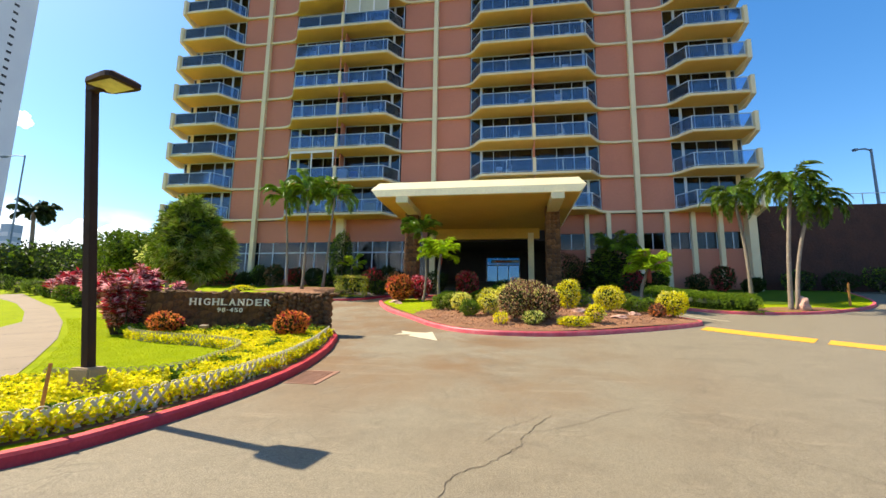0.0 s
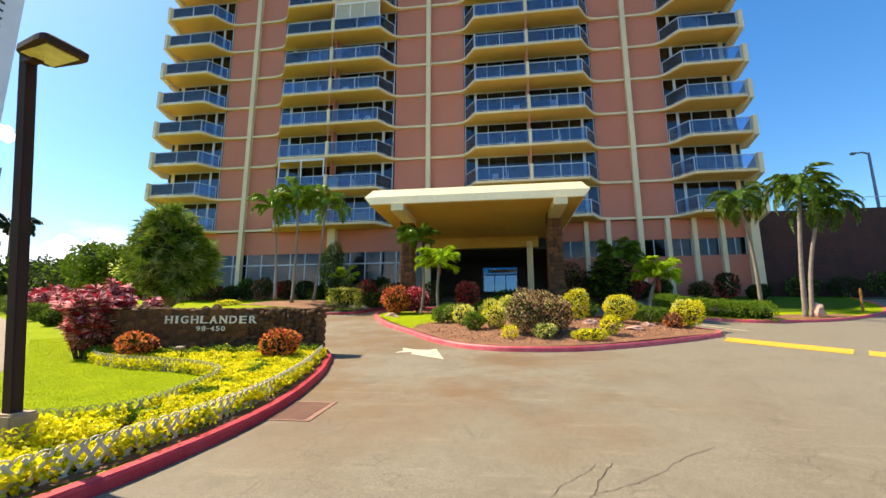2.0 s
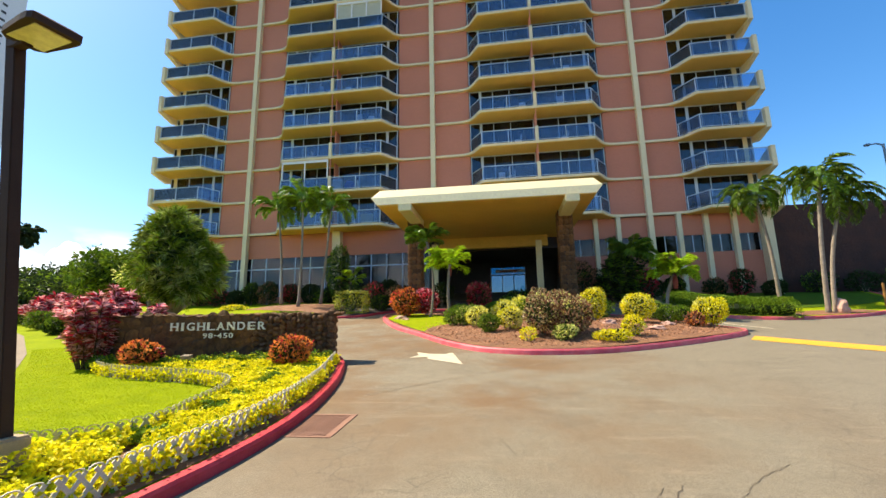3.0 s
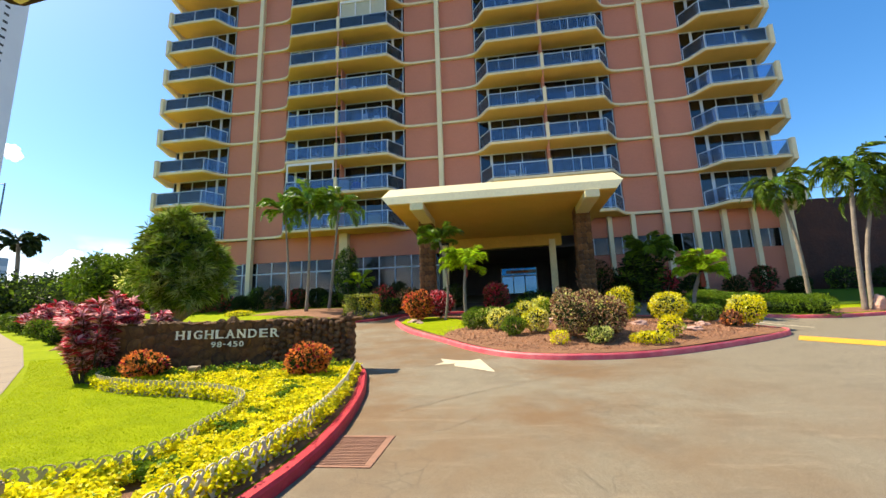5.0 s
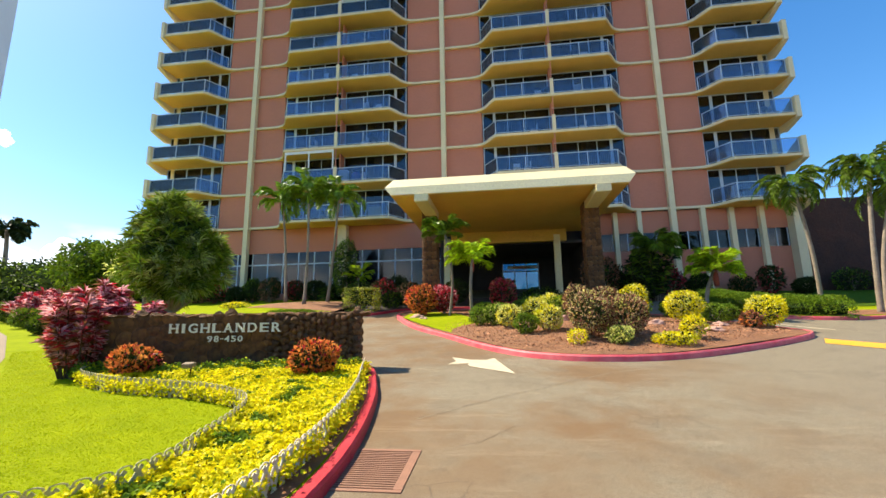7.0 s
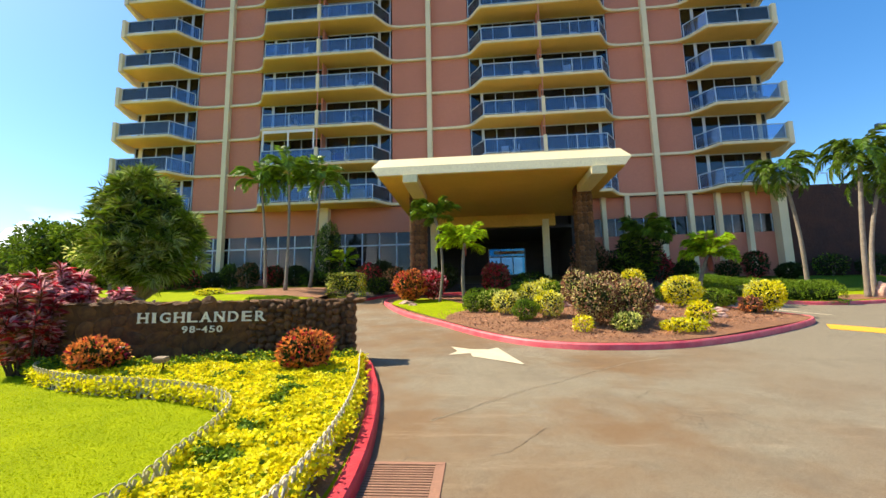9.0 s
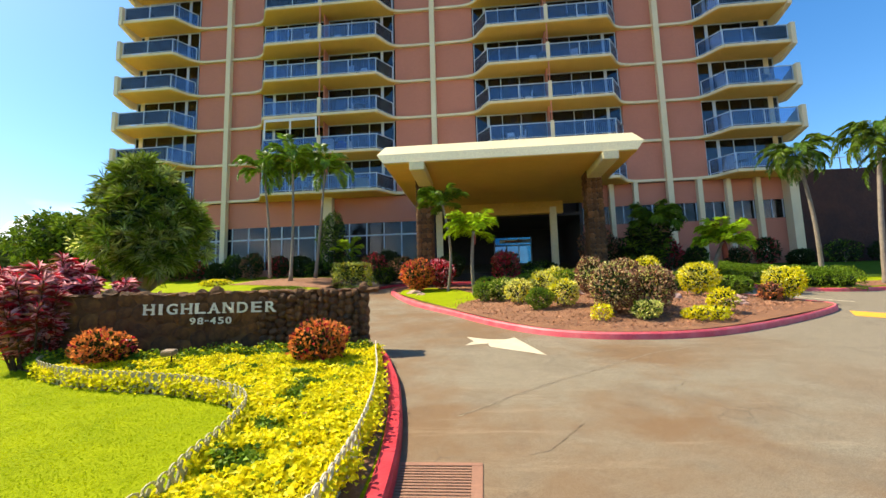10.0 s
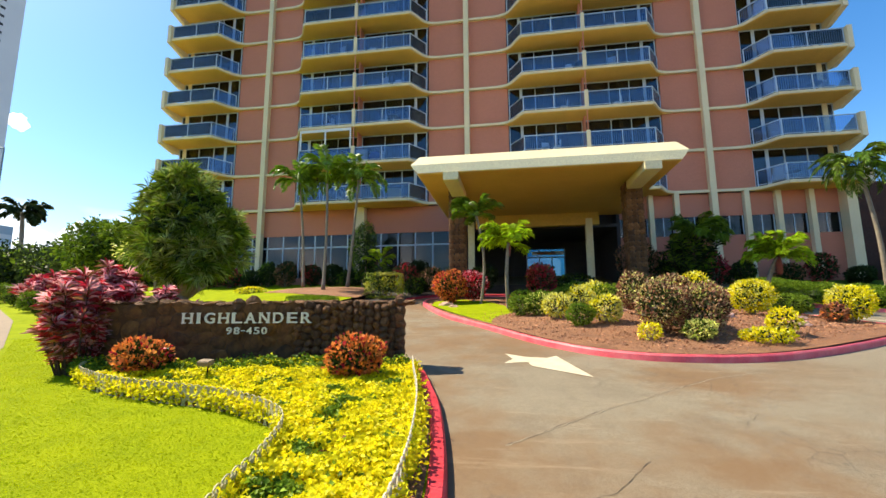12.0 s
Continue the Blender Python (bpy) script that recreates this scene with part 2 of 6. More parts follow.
M["tuft_leaf"] = mat("tuft_leaf", (0.28, 0.36, 0.05), (0.50, 0.56, 0.20), rough=0.32, scale=2.5, grain=20, bump=0, island=0.5, thin=0.2, spec=0.6)
leaf("glossy_leaf", (0.08, 0.14, 0.010), (0.17, 0.25, 0.02), 0.2, 0.5, 0.3)
leaf("pink_leaf", (0.92, 0.50, 0.52), (0.82, 0.26, 0.33), 0.45, 0.5)
leaf("orange_leaf", (0.92, 0.36, 0.08), (0.68, 0.11, 0.035), 0.3, 0.45)
leaf("burgundy_leaf", (0.27, 0.095, 0.06), (0.44, 0.27, 0.13), 0.2, 0.6)
leaf("cream_leaf", (0.72, 0.58, 0.30), (0.55, 0.38, 0.22), 0.3, 0.4)

for glossy in ("red_leaf", "pink_leaf", "palm_leaf"):
    surface = M[glossy].node_tree.nodes["Principled BSDF"]
    surface.inputs["Roughness"].default_value, surface.inputs["Specular IOR Level"].default_value = 0.35, 0.5


# ---- small builders ----
def empty(name, at, label="", category="", group=""):
    ob = new(name)
    ob.empty_display_size = 0.2
    ob.matrix_world = pose(*at)
    return tagged(ob, label, category, group)


def mesh_ob(name, bm, material, parent=None, label="", category="", kind="", group="", at=None, smooth=False):
    me = bpy.data.meshes.new(name)
    bmesh.ops.recalc_face_normals(bm, faces=bm.faces)
    bm.to_mesh(me)
    bm.free()
    me.materials.append(M[material] if isinstance(material, str) else material)
    if smooth:
        me.polygons.foreach_set("use_smooth", [True] * len(me.polygons))
    ob = new(name, me)
    ob.parent = parent
    if at:
        ob.matrix_basis = pose(*at)
    return tagged(ob, label, category, group, kind)


def data_ob(name, verts, faces, material, parent=None, label="", category="", kind="", smooth=False):
    me = bpy.data.meshes.new(name)
    me.from_pydata(verts, [], faces)
    me.materials.append(M[material] if isinstance(material, str) else material)
    if smooth:
        me.polygons.foreach_set("use_smooth", [True] * len(me.polygons))
    ob = new(name, me)
    ob.parent = parent
    return tagged(ob, label, category, "", kind)


def box(bm, x0, x1, y0, y1, z0, z1, m=None, bevel=0.0):
    v = [bm.verts.new((x, y, z)) for z in (z0, z1) for x, y in ((x0, y0), (x1, y0), (x1, y1), (x0, y1))]
    if m is not None:
        for w in v:
            w.co = m @ w.co
    f = [(3, 2, 1, 0), (4, 5, 6, 7), (0, 1, 5, 4), (1, 2, 6, 5), (2, 3, 7, 6), (3, 0, 4, 7)]
    fs = [bm.faces.new([v[i] for i in q]) for q in f]
    if bevel:
        bmesh.ops.bevel(bm, geom=list({e for q in fs for e in q.edges}), offset=bevel, segments=2, affect="EDGES")
    return v


def prism(bm, outline, z0, z1):
    a = [bm.verts.new((x, y, z0)) for x, y in outline]
    b = [bm.verts.new((x, y, z1)) for x, y in outline]
    bm.faces.new(a[::-1])
    bm.faces.new(b)
    for i in range(len(a)):
        j = (i + 1) % len(a)
        bm.faces.new((a[i], a[j], b[j], b[i]))


def tube(bm, points, radii, sides=8, cap=True):
    rings = []
    for i, (p, r) in enumerate(zip(points, radii)):
        p = Vector(p)
        d = (Vector(points[min(i + 1, len(points) - 1)]) - Vector(points[max(i - 1, 0)])).normalized()
        u = d.orthogonal().normalized() if i == 0 else (u - d * u.dot(d)).normalized()
        w = d.cross(u)
        rings.append([bm.verts.new(p + (u * math.cos(k) + w * math.sin(k)) * r) for k in np.linspace(0, math.tau, sides, endpoint=False)])
    for a, b in zip(rings, rings[1:]):
        for k in range(sides):
            bm.faces.new((a[k], a[(k + 1) % sides], b[(k + 1) % sides], b[k]))
    if cap:
        bm.faces.new(rings[0][::-1])
        bm.faces.new(rings[-1])


def smooth_path(points, step=0.3, closed=False):
    """Points along a rounded line through the given ones, about step apart."""
    p = [Vector(q) for q in points]
    out, n = [], len(p)
    for i in range(n if closed else n - 1):
        a, b, c, d = (p[(i + k) % n] if closed else p[min(max(i + k, 0), n - 1)] for k in (-1, 0, 1, 2))
        m = max(2, round((c - b).length / step))
        for k in range(m):
            t = k / m
            out.append(0.5 * (2 * b + (c - a) * t + (2 * a - 5 * b + 4 * c - d) * t * t + (3 * b - 3 * c + d - a) * t ** 3))
    if not closed:
        out.append(p[-1])
    return out


def ground_z(x, y):
    """The hillside: the drive climbs towards the building and levels out behind it."""
    q = min(max(y, 0), 38)
    z = 0.0018 * q * q + 0.055 * q - 0.1 + 0.04 * min(0, max(y, -30))
    return z - 0.016 * min(max(x, 0), 20) * min(q / 17, 1)


def drape(name, outline, lift, material, label="", category="", kind="structure", step=0.6, bulge=None):
    """A flat outline laid over the hillside, lift above it."""
    bm = bmesh.new()
    bm.faces.new([bm.verts.new((x, y, 0)) for x, y in outline])
    for axis in (0, 1):
        values = [p[axis] for p in outline]
        k = math.floor(min(values) / step) + 1
        while k * step < max(values):
            co, no = [0, 0, 0], [0, 0, 0]
            co[axis], no[axis] = k * step, 1
            bmesh.ops.bisect_plane(bm, geom=bm.verts[:] + bm.edges[:] + bm.faces[:], plane_co=co, plane_no=no)
            k += 1
    for v in bm.verts:
        v.co.z = ground_z(v.co.x, v.co.y) + lift + (bulge(v.co.x, v.co.y) if bulge else 0)
    for f in bm.faces:
        f.normal_update()
        if f.normal.z < 0:
            f.normal_flip()
    me = bpy.data.meshes.new(name)
    bm.to_mesh(me)
    bm.free()
    me.materials.append(M[material])
    me.polygons.foreach_set("use_smooth", [True] * len(me.polygons))
    return tagged(new(name, me), label, category, "", kind)


def kerb(name, points, side, closed=False, width=0.17, height=0.145, material="kerb", label="weathered red-painted concrete kerb"):
    """A kerb swept along its road-side foot line; side: +1 if it lies to the left of the line's direction."""
    path = smooth_path([(x, y, 0) for x, y in points], 0.22, closed)
    bm = bmesh.new()
    profile = [(0, -0.05), (0.015, height * 0.75), (0.04, height), (width - 0.02, height + 0.005), (width, height - 0.01), (width, -0.05)]
    rings, n = [], len(path)
    for i, p in enumerate(path):
        a, b = (path[(i - 1) % n], path[(i + 1) % n]) if closed else (path[max(i - 1, 0)], path[min(i + 1, n - 1)])
        d = (b - a).normalized()
        q = Vector((-d.y, d.x, 0)) * side
        z = ground_z(p.x, p.y)
        wob = 0.006 * noise.noise(Vector((p.x * 2, p.y * 2, 0)))
        rings.append([bm.verts.new((p.x + q.x * o, p.y + q.y * o, z + h + wob)) for o, h in profile])
    for a, b in list(zip(rings, rings[1:])) + ([(rings[-1], rings[0])] if closed else []):
        for k in range(len(profile) - 1):
            bm.faces.new((a[k], b[k], b[k + 1], a[k + 1]))
    return mesh_ob(name, bm, material, None, label, "kerb", "structure", smooth=False)


# ---- ground ----
def build_ground():
    xs = sorted({*np.arange(-60, 60.1, 2).tolist(), -2500, -900, -300, -120, 120, 300, 900, 2500})
    ys = sorted({*np.arange(-32, 62.1, 2).tolist(), -2500, -900, -300, -90, 90, 300, 900, 2500})
    verts = [(x, y, ground_z(x, y) - 0.04) for y in ys for x in xs]
    w = len(xs)
    faces = [(j * w + i, j * w + i + 1, (j + 1) * w + i + 1, (j + 1) * w + i) for j in range(len(ys) - 1) for i in range(w - 1)]
    data_ob("ground", verts, faces, "soil", None, "grassy earth hillside around the drive", "ground", "structure", True)


build_ground()
drape("road", [(-20, -20), (-9.05, -3.0), (-6.03, 1.3), (-4.93, 2.8), (-4.35, 3.6), (-3.95, 5.0), (-3.9, 7.0), (-4.35, 9.8), (-5.05, 11.8), (-6.1, 13.1), (-9.1, 18.6), (-11.3, 23.0), (-11.6, 27), (-13, 32.3), (12, 32.3), (12, 34), (60, 34), (60, -20)],
      0.0, "asphalt", "worn warm-grey asphalt drive with brown stains", "road", step=1.0)
LEFT_KERB = [(-9.0, -3.0), (-6.0, 1.3), (-4.9, 2.8), (-4.31, 3.5), (-3.99, 4.6), (-3.8, 5.9), (-3.77, 7.0), (-3.9, 8.2), (-4.2, 9.7), (-4.5, 10.7), (-4.82, 11.65), (-5.3, 12.5), (-6.0, 13.3), (-7.4, 15.6), (-9.0, 18.6), (-10.9, 22.3), (-10.7, 23.5), (-9.6, 23.9), (-8.7, 24.3), (-8.2, 25.2), (-7.6, 26.1), (-6.6, 26.4), (-2.0, 26.5), (3.0, 26.6)]
kerb("kerb", LEFT_KERB, 1, height=0.125, material="kerb_deep")
ISLAND = [(-7.2, 24.6), (-7.35, 23.6), (-6.8, 21.9), (-5.6, 19.3), (-4.1, 17.0), (-2.9, 15.0), (-1.9, 13.75), (-0.9, 13.15), (0.1, 12.98), (1.25, 13.15), (2.6, 13.75), (4.5, 15.0), (6.3, 16.4), (7.1, 17.3), (7.0, 18.0), (6.0, 20.0), (4.0, 22.5), (1.0, 24.4), (-3.0, 25.2), (-6.3, 25.2)]
kerb("kerb", ISLAND, 1, closed=True)
RIGHT_KERB = [(10.5, 28.5), (8.7, 25.6), (8.15, 23.6), (8.5, 22.3), (9.4, 21.6), (10.9, 21.3), (13.8, 22.1), (16.1, 23.45), (18.7, 25.5), (21, 28.5), (23, 33.4)]
kerb("kerb", RIGHT_KERB, 1)


def inner(pts, closed=False, inset=0.09):
    """The rounded line, moved a little to its left, under the kerb's top."""
    path = smooth_path([(x, y, 0) for x, y in pts], 0.3, closed)
    n, out = len(path), []
    for i, p in enumerate(path):
        a, b = (path[(i - 1) % n], path[(i + 1) % n]) if closed else (path[max(i - 1, 0)], path[min(i + 1, n - 1)])
        d = (b - a).normalized()
        out.append((p.x - d.y * inset, p.y + d.x * inset))
    return out


drape("lawn", inner(LEFT_KERB[:17]) + [(-13, 33), (-60, 33), (-60, -3)], 0.11, "lawn", "sunlit mown yellow-green lawn", "lawn",
      bulge=lambda x, y: 0.45 * math.exp(-((x + 14) ** 2 / 30 + (y - 26) ** 2 / 14)))
drape("planting_bed", inner(ISLAND, True), 0.12, "mulch", "red-brown mulched island bed", "planting bed",
      bulge=lambda x, y: 0.25 * math.exp(-((x - 1) ** 2 / 14 + (y - 17.5) ** 2 / 9)))
drape("lawn", inner(RIGHT_KERB) + [(9.9, 33.6)], 0.11, "lawn", "mown lawn at the foot of the building", "lawn")
drape("pavement", [(-5.95, 2.1), (-6.5, 4.1), (-7.4, 5.4), (-9.1, 7.1), (-11.9, 9.8), (-15.9, 13.2), (-22.2, 17.9), (-34.0, 25.2), (-36.0, 24.2), (-29.2, 20.9), (-26.5, 19.4), (-21.5, 16.1), (-17.4, 13.0), (-16.0, 11.2), (-13.2, 8.4), (-10.6, 6.0), (-8.4, 3.4), (-7.2, 0.5)],
      0.125, "concrete", "pale concrete footpath curving through the lawn", "footpath")


# ---- road markings and drain ----
drape("yellow_line", [(6.98, 16.75), (6.4, 15.85), (8.4, 13.6), (9.1, 14.5)], 0.008, "yellow", "worn yellow painted road stripe", "road marking")
drape("yellow_line", [(9.3, 14.3), (8.65, 13.45), (11.4, 10.3), (12.1, 11.3)], 0.008, "yellow", "worn yellow painted road stripe", "road marking")
drape("road_arrow", [(-1.98, 11.76), (-2.42, 13.42), (-2.62, 13.22), (-3.0, 13.27), (-3.47, 13.59), (-3.3, 13.1), (-3.47, 12.69), (-2.98, 12.85), (-3.0, 12.7), (-2.95, 12.5)], 0.008, "arrow", "cream painted road arrow", "road marking")


# ---- tower ----
FLOOR = 2.8
def level(k):
    return 9.55 + FLOOR * (k - 1)


TOP = 13
FACE = 33.3
tower = empty("apartment_tower", (0, 36, 3.7), "pink stucco apartment tower with cream ledges and stacked balconies", "building")


def tower_part(name, bm, material, label="", parent=None):
    for v in bm.verts:
        v.co -= Vector((0, 36, 3.7))
    return mesh_ob(name, bm, material, parent or tower, label)


PANELS = [(-24.45, -19.3), (-8.95, -3.15), (7.1, 12.35)]
PILASTERS = [-21.85, -6.1, 9.7]
END_L, END_R = -29.72, 17.5


def build_shell():
    for x0, x1 in PANELS:
        bm = bmesh.new()
        box(bm, x0, x1, FACE, 34.9, level(1), level(TOP) + 1.0)
        tower_part("wall", bm, "pink")
        for k in range(1, TOP + 1):
            bm = bmesh.new()
            box(bm, x0 + 0.003, x1 - 0.003, FACE - 0.2, FACE, level(k) - 0.17, level(k))
            tower_part("ledge", bm, "cream")
    for x in PILASTERS:
        bm = bmesh.new()
        box(bm, x - 0.18, x + 0.18, FACE - 0.40, FACE + 0.01, 3.2, level(TOP) + 1.2)
        tower_part("pilaster", bm, "cream")
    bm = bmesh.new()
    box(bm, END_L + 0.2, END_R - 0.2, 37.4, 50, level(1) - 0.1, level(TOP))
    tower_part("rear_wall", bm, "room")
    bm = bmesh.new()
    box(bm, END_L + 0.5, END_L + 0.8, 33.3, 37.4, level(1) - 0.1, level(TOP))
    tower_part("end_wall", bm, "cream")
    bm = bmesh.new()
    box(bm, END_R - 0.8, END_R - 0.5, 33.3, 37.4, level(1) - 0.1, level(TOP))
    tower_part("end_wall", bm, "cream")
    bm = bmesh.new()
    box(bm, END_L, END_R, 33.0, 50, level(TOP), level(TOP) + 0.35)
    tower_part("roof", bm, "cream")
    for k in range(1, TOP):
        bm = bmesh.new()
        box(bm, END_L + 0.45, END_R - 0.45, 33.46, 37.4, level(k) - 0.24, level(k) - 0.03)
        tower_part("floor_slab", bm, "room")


build_shell()


def build_bay(width, fin, seed):
    """One balcony with its window wall, local: x from the divider (0) to the wall panel (width), y=0 the wall's face, z=0 the floor."""
    root = new("balcony")
    root.empty_display_size = 0.2
    rnd = random.Random(seed)
    out, diag = 1.7, 1.0
    cx = width - diag
    edge = [(0, -out), (cx - 0.05, -out), (cx + 0.12, -out + 0.13), (width - 0.32, -0.66), (width - 0.12, -0.47), (width + 0.12, -0.33), (width + 0.4, -0.25), (width + 0.75, -0.203)]
    bm = bmesh.new()
    prism(bm, edge + [(width - 0.003, -0.2015), (width - 0.003, 0.15), (0, 0.15)], -0.165, 0.004)
    mesh_ob("slab", bm, "cream", root)
    bm = bmesh.new()
    prism(bm, [(0.0, -out + 0.05), (cx - 0.08, -out + 0.05), (width - 0.36, -0.62), (width - 0.15, -0.42), (width + 0.1, -0.28), (width + 0.35, -0.215), (width - 0.01, -0.205), (width - 0.01, 0.02), (0, 0.02)], -0.215, -0.1655)
    mesh_ob("soffit", bm, "soffit", root)
    # railing: posts, rails, pickets
    line = [Vector((0.1, -out + 0.08, 0)), Vector((cx - 0.02, -out + 0.08, 0)), Vector((width - 0.12, -0.22, 0))]
    bm = bmesh.new()
    for a, b in zip(line, line[1:]):
        d = b - a
        turn = Matrix.Translation(a) @ Matrix.Rotation(math.atan2(d.y, d.x), 4, "Z")
        n = max(1, round(d.length / 2.0))
        for z0, z1, w in ((1.04, 1.085, 0.025), (0.1, 0.13, 0.015)):
            box(bm, 0, d.length, -w, w, z0, z1, turn)
        for i in range(n + 1):
            s = d.length * i / n
            box(bm, s - 0.025, s + 0.025, -0.026, 0.026, 0, 1.09, turn)
    mesh_ob("railing", bm, "white", root)
    bm = bmesh.new()
    for a, b in zip(line, line[1:]):
        d = b - a
        turn = Matrix.Translation(a) @ Matrix.Rotation(math.atan2(d.y, d.x), 4, "Z")
        for s in np.arange(0.12, d.length - 0.05, 0.125):
            box(bm, s - 0.006, s + 0.006, -0.006, 0.006, 0.14, 1.03, turn)
    mesh_ob("picket_infill", bm, "picket", root, kind="stuff")
    bm = bmesh.new()
    for a, b in zip(line, line[1:]):
        d = b - a
        turn = Matrix.Translation(a) @ Matrix.Rotation(math.atan2(d.y, d.x), 4, "Z")
        box(bm, 0.03, d.length - 0.03, 0.012, 0.018, 0.14, 1.03, turn)
    mesh_ob("balustrade_pane", bm, "rail_glass", root).visible_shadow = False
    if fin:
        # the end wall of the outermost balconies, cut out behind
        bm = bmesh.new()
        side = [(-out - 0.12, -0.35), (-out - 0.12, 1.12), (-out + 0.18, 1.12), (-0.1, 0.5), (0.3, 0.5), (0.6, 0.9), (0.7, 2.4), (1.3, 2.6), (1.3, -0.35), (-0.3, -0.75), (-0.9, -0.6)]
        a = [bm.verts.new((-0.28, y, z)) for y, z in side]
        b = [bm.verts.new((-0.005, y, z)) for y, z in side]
        bm.faces.new(a)
        bm.faces.new(b[::-1])
        for i in range(len(a)):
            j = (i + 1) % len(a)
            bm.faces.new((a[i], b[i], b[j], a[j]))
        mesh_ob("end_wall", bm, "cream", root)
    else:
        bm = bmesh.new()
        box(bm, -0.115, 0.115, -out - 0.05, -out + 0.22, -0.2, 1.15)
        mesh_ob("divider", bm, "cream", root)
        bm = bmesh.new()
        box(bm, -0.035, 0.035, -out + 0.05, -out + 0.12, 1.15, FLOOR - 0.216)
        box(bm, -0.05, 0.05, -0.75, 0.0, 0.005, FLOOR - 0.22)
        mesh_ob("divider_post", bm, "pink", root, "narrow pink divider post and partition")
    # window wall
    y = 0.06
    bm = bmesh.new()
    for x in (0.08, width * 0.36, width * 0.62, width - 0.95, width - 0.1):
        w = 0.10 if x == width - 0.95 else 0.03
        box(bm, x - w, x + w, y - 0.04, y + 0.04, 0.0, 2.56)
    box(bm, 0.08, width - 0.1, y - 0.041, y + 0.041, 2.5, 2.585)
    box(bm, 0.08, width - 0.1, y - 0.041, y + 0.041, 0.0, 0.07)
    mesh_ob("window_frame", bm, "white", root)
    bm = bmesh.new()
    box(bm, 0.08, width - 0.1, y - 0.008, y + 0.008, 0.07, 2.5)
    ob = mesh_ob("pane", bm, "glass", root)
    ob.visible_shadow = False
    for k in range(2):
        a = rnd.uniform(0.1, width - 2)
        b = a + rnd.uniform(0.5, 1.5)
        bm = bmesh.new()
        xs = np.arange(a, b, 0.06)
        lo = [bm.verts.new((x, y + 0.18 + 0.03 * math.sin(x * 40), 0.05)) for x in xs]
        hi = [bm.verts.new((x, y + 0.18 + 0.03 * math.sin(x * 40), 2.5)) for x in xs]
        for i in range(len(xs) - 1):
            bm.faces.new((lo[i], lo[i + 1], hi[i + 1], hi[i]))
        mesh_ob("curtain", bm, "curtain", root)
    return root


def place_bays():
    kinds = [build_bay(5.13, False, 1), build_bay(5.13, False, 7), build_bay(5.12, True, 3)]
    spots = [(-14.13, 1, 0), (-14.13, -1, 1), (1.97, 1, 0), (1.97, -1, 1), (END_R - 0.12, -1, 2), (END_L + 0.12, 1, 2)]
    for x, way, kind in spots:
        for k in range(1, TOP):
            ob = copy_thing(kinds[kind], pose(0, 0, 0))
            ob.parent = tower
            ob.scale = (way, 1, 1)
            ob.location = (x, FACE - 36, level(k) - 3.7)
            if way < 0 and kind != 2:
                for c in [c for c in ob.children if c.name.startswith("divider")]:
                    bpy.data.objects.remove(c)
    for root in kinds:
        for c in list(root.children):
            bpy.data.objects.remove(c)
        bpy.data.objects.remove(root)


place_bays()


